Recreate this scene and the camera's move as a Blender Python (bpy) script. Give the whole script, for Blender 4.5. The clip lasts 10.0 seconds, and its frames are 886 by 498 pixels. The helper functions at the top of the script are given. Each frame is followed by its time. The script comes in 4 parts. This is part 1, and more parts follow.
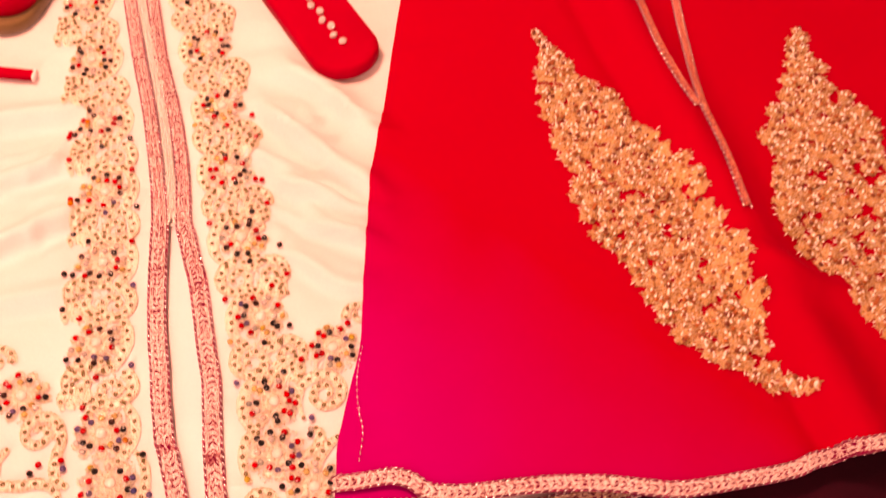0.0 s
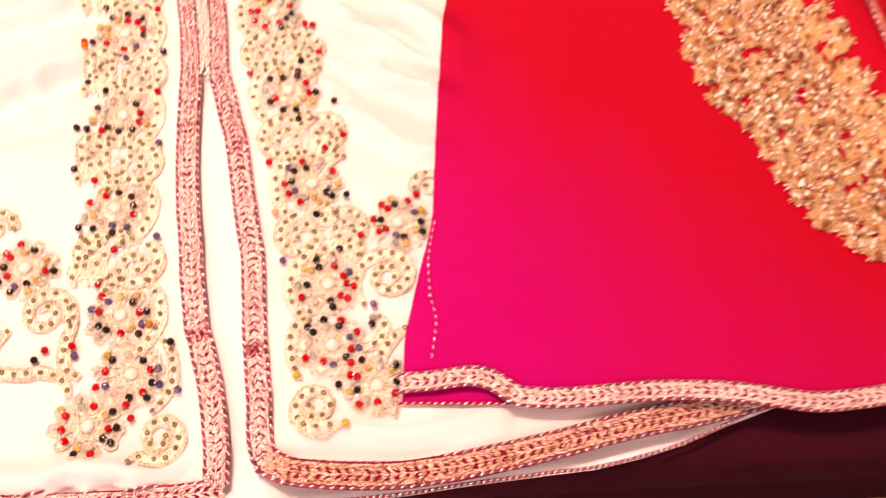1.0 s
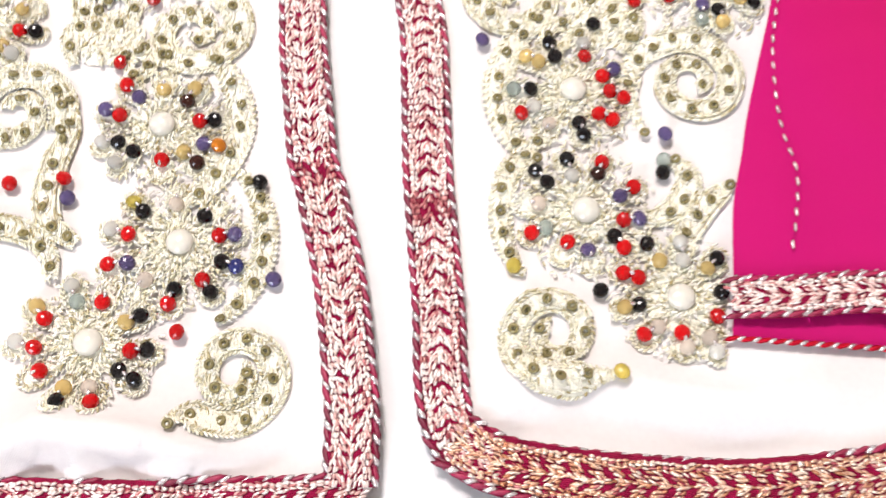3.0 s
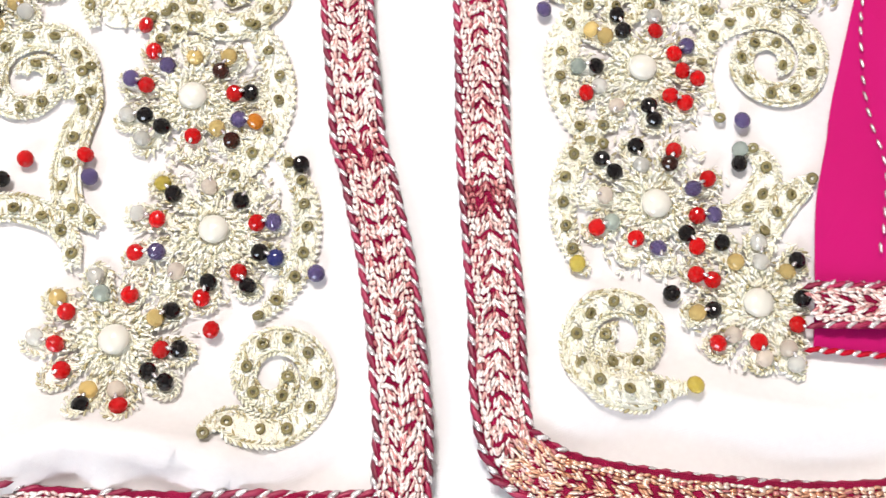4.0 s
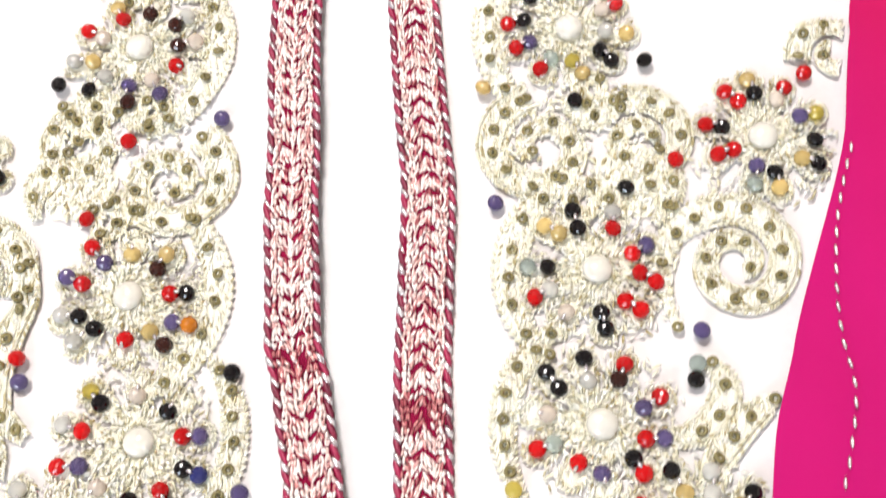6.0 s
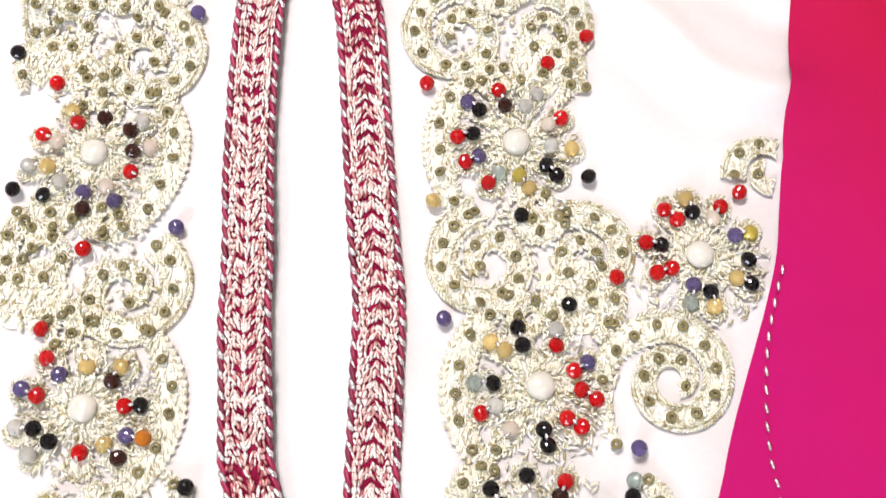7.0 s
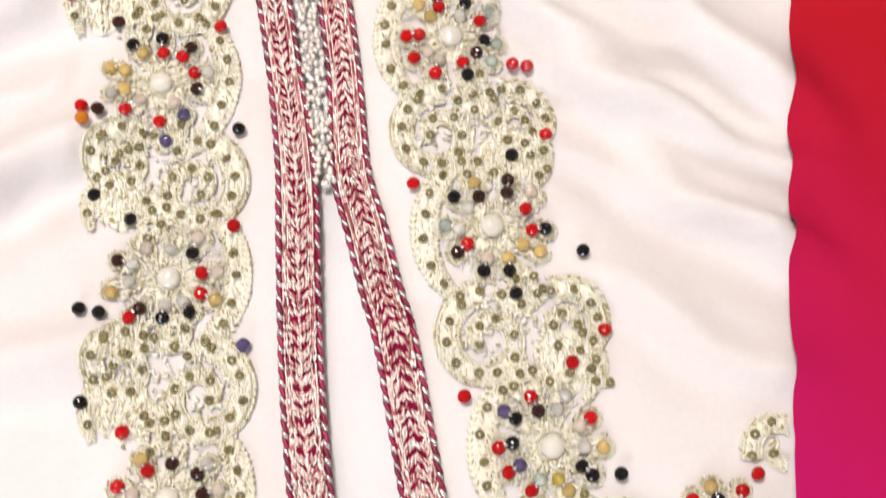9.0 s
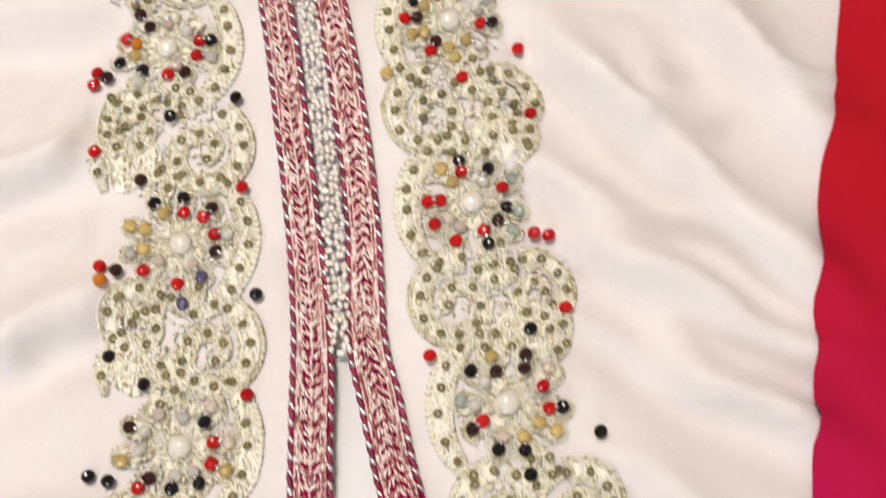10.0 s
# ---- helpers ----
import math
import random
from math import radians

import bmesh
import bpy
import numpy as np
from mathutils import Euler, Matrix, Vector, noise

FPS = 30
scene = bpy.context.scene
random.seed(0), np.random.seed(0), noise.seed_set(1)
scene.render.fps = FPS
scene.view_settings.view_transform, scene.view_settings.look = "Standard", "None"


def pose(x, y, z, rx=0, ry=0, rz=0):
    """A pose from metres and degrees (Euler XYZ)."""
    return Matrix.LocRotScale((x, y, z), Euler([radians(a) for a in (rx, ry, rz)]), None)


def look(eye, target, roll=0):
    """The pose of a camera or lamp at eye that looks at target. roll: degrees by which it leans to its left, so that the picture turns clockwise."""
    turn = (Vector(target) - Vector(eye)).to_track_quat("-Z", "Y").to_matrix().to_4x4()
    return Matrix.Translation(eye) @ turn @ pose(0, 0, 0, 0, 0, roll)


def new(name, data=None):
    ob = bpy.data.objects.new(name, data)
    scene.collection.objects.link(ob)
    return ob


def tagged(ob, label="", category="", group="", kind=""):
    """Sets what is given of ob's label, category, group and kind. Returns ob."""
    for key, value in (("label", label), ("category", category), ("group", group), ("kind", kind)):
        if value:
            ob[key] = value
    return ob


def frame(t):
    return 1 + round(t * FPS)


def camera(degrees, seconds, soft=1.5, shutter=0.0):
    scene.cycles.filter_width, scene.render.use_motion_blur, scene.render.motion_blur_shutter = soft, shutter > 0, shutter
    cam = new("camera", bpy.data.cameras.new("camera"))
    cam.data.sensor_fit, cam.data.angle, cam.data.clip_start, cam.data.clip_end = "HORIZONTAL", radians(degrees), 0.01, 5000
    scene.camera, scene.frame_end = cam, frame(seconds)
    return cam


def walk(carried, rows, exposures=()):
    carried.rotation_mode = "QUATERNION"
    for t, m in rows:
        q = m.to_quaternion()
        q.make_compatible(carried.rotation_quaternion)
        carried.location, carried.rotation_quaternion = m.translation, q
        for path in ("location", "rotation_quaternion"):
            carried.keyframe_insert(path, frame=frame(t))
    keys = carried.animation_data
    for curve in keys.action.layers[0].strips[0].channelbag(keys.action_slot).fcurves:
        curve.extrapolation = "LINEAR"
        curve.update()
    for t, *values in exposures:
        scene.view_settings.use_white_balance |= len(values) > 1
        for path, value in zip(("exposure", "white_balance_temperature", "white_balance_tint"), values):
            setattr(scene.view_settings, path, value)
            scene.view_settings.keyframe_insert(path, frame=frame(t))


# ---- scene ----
cam = camera(43.5, 10.0, 1.35, 0.5)
PATH = [
    (0, (0.227, -0.391, 0.854), (0.193, 0.714, -0.812), -0.1),
    (0.5, (0.201, -0.376, 0.775), (0.174, 0.673, -0.928), 0.9),
    (1, (0.17, -0.341, 0.691), (0.12, 0.643, -1.05), 0.5),
    (1.5, (0.14, -0.284, 0.58), (0.038, 0.612, -1.205), -2.4),
    (2, (0.097, -0.244, 0.476), (0.037, 0.598, -1.337), 0.1),
    (2.5, (0.074, -0.206, 0.399), (-0.001, 0.581, -1.438), -0.7),
    (2.7, (0.064, -0.204, 0.369), (-0.025, 0.617, -1.452), 0.1),
    (3.8, (0.026, -0.172, 0.32), (-0.003, 0.51, -1.56), 5.8),
    (4, (0.024, -0.17, 0.319), (-0.016, 0.507, -1.563), 5.2),
    (4.5, (0.022, -0.168, 0.314), (-0.061, 0.498, -1.57), 2.5),
    (5, (0.027, -0.154, 0.314), (-0.091, 0.467, -1.584), -0.8),
    (5.5, (0.046, -0.13, 0.315), (-0.128, 0.517, -1.569), -5.4),
    (6, (0.062, -0.102, 0.323), (-0.157, 0.574, -1.547), -7.7),
    (6.2, (0.061, -0.093, 0.331), (-0.125, 0.583, -1.542), -4.5),
    (7.3, (0.048, -0.058, 0.352), (-0.041, 0.589, -1.538), 2.3),
    (7.5, (0.044, -0.052, 0.355), (-0.026, 0.586, -1.539), 3.6),
    (8, (0.026, -0.024, 0.372), (0.002, 0.568, -1.539), 5.8),
    (8.5, (0.014, 0.013, 0.398), (0.016, 0.552, -1.528), 5.9),
    (9, (0.009, 0.062, 0.422), (-0.011, 0.56, -1.515), 2.1),
    (9.5, (0.002, 0.08, 0.429), (0.027, 0.639, -1.491), 7.1),
    (10, (0.01, 0.114, 0.43), (-0.074, 0.675, -1.487), -2.3),
]
EXPOSURES = [(0.0, 0.0, 18000, 102), (0.5, 0.16, 12600, 82), (1.0, 0.27, 9900, 59), (1.5, 0.30, 8100, 41), (2.0, 0.50, 6800, 25), (2.5, 0.26, 6200, 16), (4.5, 0.20, 5950, 8), (5.5, 0.28, 5950, 8), (7.5, 0.06, 5950, 12), (9.0, -0.12, 6250, 12), (10.0, -0.33, 6400, 10)]
walk(cam, [(t, look(eye, target, roll)) for t, eye, target, roll in PATH], EXPOSURES)

# ---- world and lamps ----
world = bpy.data.worlds.new("world")
scene.world = world
world.use_nodes = True
world.node_tree.nodes["Background"].inputs[0].default_value = (0.9, 0.92, 1.0, 1)
world.node_tree.nodes["Background"].inputs[1].default_value = 0.15


def area_lamp(name, eye, target, size, watts, colour):
    data = bpy.data.lights.new(name, "AREA")
    data.shape, data.size, data.energy, data.color = "DISK", size, watts, colour
    ob = new(name, data)
    ob.matrix_world = look(eye, target)
    return ob


area_lamp("ceiling_lamp_light", (-0.40, 0.60, 1.86), (0.0, 0.1, 0.0), 0.60, 46.0, (1.0, 0.89, 0.80))
# cool fill lamp, added; no source is seen on that side
area_lamp("window_light", (-0.55, -1.97, 1.05), (0.0, -0.1, 0.2), 0.85, 24.0, (0.88, 0.94, 1.0))


# ---- materials ----
class Nodes:
    """A small helper to wire a principled material."""

    def __init__(self, name, mat=None):
        self.mat = mat or bpy.data.materials.new(name)
        self.mat.use_nodes = True
        self.tree = self.mat.node_tree
        self.bsdf = self.tree.nodes["Principled BSDF"]

    def node(self, kind, **props):
        n = self.tree.nodes.new(kind)
        for key, value in props.items():
            if key == "operation":
                n.operation = value
            elif key == "data_type":
                n.data_type = value
            elif key == "blend_type":
                n.blend_type = value
            elif key == "feature":
                n.feature = value
        return n

    def link(self, a, b):
        self.tree.links.new(a, b)

    def coords(self, scale):
        c = self.node("ShaderNodeTexCoord")
        m = self.node("ShaderNodeMapping")
        m.inputs["Scale"].default_value = (scale,) * 3 if isinstance(scale, (int, float)) else scale
        self.link(c.outputs["Object"], m.inputs["Vector"])
        return m.outputs["Vector"]

    def noise(self, scale, detail=3.0, vector=None):
        n = self.node("ShaderNodeTexNoise")
        n.inputs["Scale"].default_value, n.inputs["Detail"].default_value = scale, detail
        self.link(vector or self.coords(1), n.inputs["Vector"])
        return n.outputs["Fac"]

    def ramp(self, fac, stops):
        r = self.node("ShaderNodeValToRGB")
        while len(r.color_ramp.elements) < len(stops):
            r.color_ramp.elements.new(0.5)
        for e, (p, c) in zip(r.color_ramp.elements, stops):
            e.position, e.color = p, (*c, 1)
        self.link(fac, r.inputs["Fac"])
        return r.outputs["Color"]

    def bump(self, height, strength, distance):
        b = self.node("ShaderNodeBump")
        b.inputs["Strength"].default_value, b.inputs["Distance"].default_value = strength, distance
        self.link(height, b.inputs["Height"])
        self.link(b.outputs["Normal"], self.bsdf.inputs["Normal"])

    def set(self, **values):
        for key, value in values.items():
            self.bsdf.inputs[key.replace("_", " ")].default_value = value
        return self


def weave(name, dark, light, rough, scale=900.0, sheen=0.3, bump=0.25, blotch=9.0):
    """Woven cloth: threads in two directions, soft blotches and fine relief."""
    n = Nodes(name)
    v = n.coords(1)
    a, b = n.node("ShaderNodeTexWave"), n.node("ShaderNodeTexWave")
    a.bands_direction, b.bands_direction = "X", "Y"
    for w in (a, b):
        w.inputs["Scale"].default_value, w.inputs["Distortion"].default_value = scale, 1.2
        n.link(v, w.inputs["Vector"])
    add = n.node("ShaderNodeMath", operation="ADD")
    n.link(a.outputs["Fac"], add.inputs[0])
    n.link(b.outputs["Fac"], add.inputs[1])
    big = n.noise(blotch, 4, v)
    fine = n.noise(420, 2, v)
    mix = n.node("ShaderNodeMath", operation="MULTIPLY_ADD")
    n.link(fine, mix.inputs[0])
    mix.inputs[1].default_value = 0.35
    n.link(big, mix.inputs[2])
    n.link(n.ramp(mix.outputs[0], [(0.35, dark), (0.95, light)]), n.bsdf.inputs["Base Color"])
    n.bump(add.outputs[0], bump, 0.0004)
    n.set(Roughness=rough, Sheen_Weight=sheen, Specular_IOR_Level=0.5 if sheen else 0.12)
    return n.mat


def two_hue(name, low, high, y_low, y_high):
    """Crepe that turns from one colour at the hem to another further up, unevenly."""
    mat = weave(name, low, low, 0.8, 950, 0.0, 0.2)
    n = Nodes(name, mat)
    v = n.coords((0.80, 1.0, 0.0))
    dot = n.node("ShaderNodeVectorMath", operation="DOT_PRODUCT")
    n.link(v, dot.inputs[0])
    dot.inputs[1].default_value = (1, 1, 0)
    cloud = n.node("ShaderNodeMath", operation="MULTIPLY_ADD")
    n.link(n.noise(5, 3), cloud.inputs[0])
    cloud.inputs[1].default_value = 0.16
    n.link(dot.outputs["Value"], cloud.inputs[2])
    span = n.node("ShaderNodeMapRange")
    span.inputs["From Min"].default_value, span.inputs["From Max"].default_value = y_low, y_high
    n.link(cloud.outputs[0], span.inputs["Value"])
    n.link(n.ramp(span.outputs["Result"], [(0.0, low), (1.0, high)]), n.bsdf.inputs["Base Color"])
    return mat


def grain_material(name, stops, metal, rough):
    """Metal thread or small beads: the colour changes from one piece to the next."""
    n = Nodes(name)
    g = n.node("ShaderNodeNewGeometry")
    n.link(n.ramp(g.outputs["Random Per Island"], stops), n.bsdf.inputs["Base Color"])
    n.set(Metallic=metal, Roughness=rough)
    n.bump(n.noise(1800, 2), 0.3, 0.0002)
    return n.mat


def glass_bead(name, colour, through_weight=0.0, rough=0.09):
    n = Nodes(name)
    o = n.node("ShaderNodeObjectInfo")
    dark = tuple(c * 0.72 for c in colour)
    n.link(n.ramp(o.outputs["Random"], [(0.0, dark), (1.0, colour)]), n.bsdf.inputs["Base Color"])
    n.set(Roughness=rough, Transmission_Weight=through_weight, IOR=1.5, Specular_IOR_Level=0.5)
    return n.mat


WHITE = weave("white_cotton_satin", (0.70, 0.66, 0.655), (0.79, 0.77, 0.765), 0.55, 800, 0.2, 0.12)
LINING = weave("white_lining", (0.73, 0.735, 0.75), (0.81, 0.815, 0.83), 0.6, 700, 0.2, 0.12)
RED = weave("red_crepe", (0.36, 0.002, 0.012), (0.46, 0.003, 0.020), 0.7, 950, 0.0, 0.2)
MAGENTA_RED = two_hue("magenta_red_crepe", (0.45, 0.005, 0.130), (0.43, 0.006, 0.016), 0.22, 0.47)
MAROON = weave("maroon_velvet", (0.020, 0.001, 0.004), (0.040, 0.002, 0.009), 0.9, 500, 0.0, 0.3)
PAD = weave("pale_gold_thread", (0.86, 0.835, 0.68), (0.94, 0.925, 0.82), 0.5, 420, 0.1, 0.35, 60)
PAD_GOLD = weave("gold_thread", (0.40, 0.18, 0.05), (0.76, 0.47, 0.20), 0.5, 420, 0.1, 0.5, 90)
TAPE = weave("burgundy_tape", (0.17, 0.004, 0.030), (0.36, 0.010, 0.065), 0.6, 500, 0.0, 0.6, 160)
# random tones; the dark end paints shade between stitches, the pale end glints
CORD = grain_material("pale_gold_cord", [(0.0, (0.42, 0.35, 0.16)), (0.30, (0.86, 0.83, 0.63)), (1.0, (0.97, 0.96, 0.88))], 0.12, 0.18)
GOLD = grain_material("gold_cord", [(0.0, (0.38, 0.15, 0.045)), (0.4, (0.78, 0.49, 0.25)), (1.0, (0.97, 0.86, 0.66))], 0.4, 0.25)
ROSE = grain_material("rose_silver_thread", [(0.0, (0.62, 0.30, 0.28)), (0.3, (0.88, 0.70, 0.65)), (1.0, (0.96, 0.93, 0.90))], 0.4, 0.3)
# rose-silver thread with the copper cast of oblique light put into its colour
COPPER_CAST = grain_material("copper_cast_thread", [(0.0, (0.58, 0.26, 0.14)), (0.5, (0.88, 0.62, 0.46)), (1.0, (0.97, 0.90, 0.80))], 0.6, 0.34)
PINK = grain_material("old_rose_thread", [(0.0, (0.30, 0.04, 0.06)), (1.0, (0.64, 0.27, 0.26))], 0.2, 0.35)
RUST = grain_material("rust_thread", [(0.0, (0.55, 0.10, 0.06)), (1.0, (0.85, 0.34, 0.22))], 0.3, 0.3)
BURGUNDY = grain_material("burgundy_thread", [(0.0, (0.16, 0.006, 0.03)), (1.0, (0.36, 0.012, 0.07))], 0.0, 0.45)
SEED_GLINT = grain_material("ivory_seeds_and_glints", [(0.0, (0.84, 0.82, 0.72)), (1.0, (0.96, 0.95, 0.90))], 0.05, 0.12)
SILVER = grain_material("silver_thread", [(0.0, (0.70, 0.66, 0.68)), (1.0, (0.92, 0.90, 0.92))], 0.8, 0.25)
SMOKE = grain_material("smoky_beads", [(0.0, (0.84, 0.77, 0.69)), (1.0, (0.97, 0.94, 0.88))], 0.05, 0.15)
PEARL = Nodes("pearl").set(Base_Color=(0.88, 0.86, 0.77, 1), Roughness=0.14, Coat_Weight=0.6, Coat_Roughness=0.04, Transmission_Weight=0.25).mat
OLIVE = glass_bead("olive_metal_bead", (0.24, 0.205, 0.085), 0.0, 0.12)
BEADS = {
    "r": glass_bead("red_glass", (0.52, 0.002, 0.003)),
    "k": glass_bead("black_glass", (0.003, 0.002, 0.003)),
    "p": glass_bead("violet_glass", (0.16, 0.12, 0.30), 0.5),
    "b": glass_bead("blue_glass", (0.03, 0.035, 0.16)),
    "a": glass_bead("amber_glass", (0.93, 0.70, 0.27), 0.5),
    "y": glass_bead("yellow_glass", (0.93, 0.76, 0.14), 0.6),
    "c": glass_bead("clear_glass", (0.97, 0.96, 0.90), 0.55),
    "e": glass_bead("peach_glass", (0.98, 0.86, 0.74), 0.5),
    "g": glass_bead("grey_green_glass", (0.66, 0.76, 0.70), 0.65),
    "n": glass_bead("brown_glass", (0.035, 0.008, 0.005)),
    "o": glass_bead("orange_glass", (0.85, 0.28, 0.02), 0.3),
}
NAMES = {"r": "red", "k": "black", "p": "violet", "b": "blue", "a": "amber", "y": "yellow", "c": "clear", "e": "peach", "g": "grey-green", "n": "dark brown", "o": "orange"}


# ---- building helpers ----
def mesh_object(name, verts, faces, material, parent=None, label="", smooth=True, slots=None, kind=""):
    me = bpy.data.meshes.new(name)
    me.from_pydata(verts, [], faces)
    for m in (material if isinstance(material, (list, tuple)) else [material]):
        me.materials.append(m)
    if smooth:
        me.polygons.foreach_set("use_smooth", [True] * len(me.polygons))
    if slots:
        me.polygons.foreach_set("material_index", slots)
    me.update()
    ob = new(name, me)
    ob.parent = parent
    return tagged(ob, label, "", "", kind)


def part(name, bm, material, parent, label=""):
    me = bpy.data.meshes.new(name)
    bm.to_mesh(me)
    bm.free()
    me.materials.append(material)
    ob = new(name, me)
    ob.parent = parent
    return tagged(ob, label)


class Pieces:
    """Gathers many small pieces into one mesh."""

    def __init__(self):
        self.v, self.f, self.s = [], [], []

    def grain(self, p, way, length, radius, slot=0):
        """A stitch or seed bead: a short spindle at p lying along way."""
        w = Vector(way).normalized()
        u = w.cross(Vector((0, 0, 1)))
        u = u.normalized() if u.length > 1e-6 else Vector((1, 0, 0))
        n = u.cross(w)
        p, k = Vector(p), len(self.v)
        self.v += [p - w * length / 2, p + w * length / 2]
        for t in (-0.22, 0.22):
            c = p + w * length * t
            self.v += [c + u * radius, c + n * radius, c - u * radius, c - n * radius]
        for q in range(4):
            r = (q + 1) % 4
            self.f += [(k, k + 2 + r, k + 2 + q), (k + 1, k + 6 + q, k + 6 + r), (k + 2 + q, k + 2 + r, k + 6 + r, k + 6 + q)]
        self.s += [slot] * 12

    def make(self, name, material, parent, label="", kind=""):
        return mesh_object(name, self.v, self.f, material, parent, label, True, self.s, kind)


def smooth_line(points, step):
    """Evenly spaced points on a Catmull-Rom line through the given ones."""
    pts = [Vector((*p, 0)[:3]) for p in points]
    pts = [pts[0] * 2 - pts[1]] + pts + [pts[-1] * 2 - pts[-2]]
    raw = []
    for a, b, c, d in zip(pts, pts[1:], pts[2:], pts[3:]):
        for k in range(24):
            t = k / 24
            raw.append(0.5 * (2 * b + (c - a) * t + (2 * a - 5 * b + 4 * c - d) * t * t + (3 * b - a - 3 * c + d) * t ** 3))
    raw.append(pts[-2])
    out, left = [raw[0]], step
    for a, b in zip(raw, raw[1:]):
        d = (b - a).length
        pos = 0.0
        while d - pos >= left:
            pos += left
            out.append(a.lerp(b, pos / d))
            left = step
        left -= d - pos
    return out


def tangents(pts):
    return [(pts[min(i + 1, len(pts) - 1)] - pts[max(i - 1, 0)]).normalized() for i in range(len(pts))]


def side(t):
    return Vector((-t.y, t.x, 0))


# ---- folds of the cloth ----
# start x, y, end x, y, height, half width (metres)
FOLDS = [
    (0.030, 0.335, 0.150, 0.232, 0.0075, 0.010),
    (0.010, 0.285, 0.150, 0.205, 0.0060, 0.009),
    (0.045, 0.245, 0.150, 0.172, 0.0055, 0.009),
    (0.045, 0.395, 0.150, 0.305, 0.0070, 0.012),
    (0.060, 0.165, 0.145, 0.128, 0.0035, 0.008),
    (-0.290, 0.205, -0.155, 0.268, 0.0060, 0.010),
    (-0.290, 0.120, -0.140, 0.206, 0.0060, 0.010),
    (-0.300, 0.060, -0.125, 0.128, 0.0045, 0.010),
    (-0.310, 0.285, -0.165, 0.340, 0.0060, 0.011),
    (0.060, 0.300, 0.105, 0.315, 0.0030, 0.006),
    (0.075, 0.265, 0.125, 0.248, 0.0022, 0.005),
    (0.085, 0.205, 0.135, 0.190, 0.0020, 0.005),
    (0.050, 0.355, 0.085, 0.318, 0.0030, 0.006),
    (-0.230, 0.250, -0.180, 0.285, 0.0025, 0.006),
    (-0.220, 0.165, -0.165, 0.180, 0.0022, 0.006),
    (-0.100, -0.118, -0.060, -0.137, 0.0022, 0.005),
    (-0.050, -0.127, 0.000, -0.118, 0.0022, 0.004),
    (-0.120, -0.134, -0.025, -0.128, 0.0060, 0.006),
    (0.060, -0.098, 0.165, -0.084, 0.0030, 0.007),
    (0.047, 0.214, 0.138, 0.182, 0.0042, 0.0050),
    (0.023, 0.339, 0.099, 0.280, 0.0040, 0.0065),
    (0.087, 0.351, 0.146, 0.322, 0.0036, 0.0050),
    (0.042, 0.253, 0.110, 0.228, 0.0036, 0.0070),
    (0.056, 0.273, 0.134, 0.248, 0.0030, 0.0060),
    (-0.191, 0.242, -0.160, 0.285, 0.0036, 0.0060),
    (-0.176, 0.175, -0.144, 0.201, 0.0036, 0.0070),
    (-0.180, 0.211, -0.152, 0.234, 0.0024, 0.0050),
    (0.062, 0.324, 0.088, 0.337, 0.0020, 0.0035),
    (-0.101, -0.143, -0.063, -0.133, 0.0030, 0.0045),
    (-0.066, -0.132, -0.027, -0.128, 0.0024, 0.0040),
    (0.063, -0.096, 0.085, -0.081, 0.0014, 0.0040),
]


def fold_height(x, y):
    z = 0.0008
    for ax, ay, bx, by, h, w in FOLDS:
        dx, dy = bx - ax, by - ay
        length = math.hypot(dx, dy)
        t = ((x - ax) * dx + (y - ay) * dy) / length ** 2
        if -0.2 < t < 1.2:
            d = ((x - ax) * dy - (y - ay) * dx) / length + 0.004 * math.sin(7 * t + ax * 40 + by * 31)
            end = max(0.0, min(1.0, (t + 0.2) / 0.35, (1.2 - t) / 0.35))
            end = end * end * (3 - 2 * end)
            z += 1.7 * h * end * (math.exp(-(d / w) ** 2) - 0.55 * math.exp(-((d - 1.9 * w) / (1.3 * w)) ** 2))
    z += 0.0016 * noise.noise(Vector((x * 18 + y * 9, y * 34 - x * 12, 3.1))) + 0.0014 * noise.noise(Vector((x * 30 + y * 26, y * 60 - x * 20, 7.7)))
    # fine creases, sharp on top
    crease = 1 - abs(noise.noise(Vector((x * 11 + y * 13, y * 24 - x * 9, 2.3)))) * 2.2
    z += 0.0022 * max(0.0, crease) ** 5 * max(0.0, 0.5 + noise.noise(Vector((x * 9, y * 9, 5.0))))
    # the hollows rest softly on the layers below
    return z if z > -0.003 else -0.003 - 0.0035 * (1 - math.exp((z + 0.003) / 0.0035))


def red_height(x, y):
    z = 0.0042 + (max(0.0, fold_height(x, y)) * max(0.0, min(1.0, (0.26 - x) / 0.08)) if x < 0.26 else 0.0) + 0.003 * noise.noise(Vector((x * 7, y * 5, 11.0))) + 0.004 * (1 - math.exp(-max(0.0, x - 0.12) / 0.04))
    d = (x - 0.43) * 0.94 + (y - 0.25) * 0.34
    z += 0.022 * math.exp(-((d - 0.035) / 0.03) ** 2) - 0.008 * math.exp(-(d / 0.012) ** 2)
    d = (x - 0.50) * 0.35 + (y - 0.15) * 0.93
    z += 0.014 * math.exp(-(d / 0.018) ** 2) * max(0.0, min(1.0, (x - 0.42) / 0.06))
    return z


# ---- room ----
FLOOR = -0.30


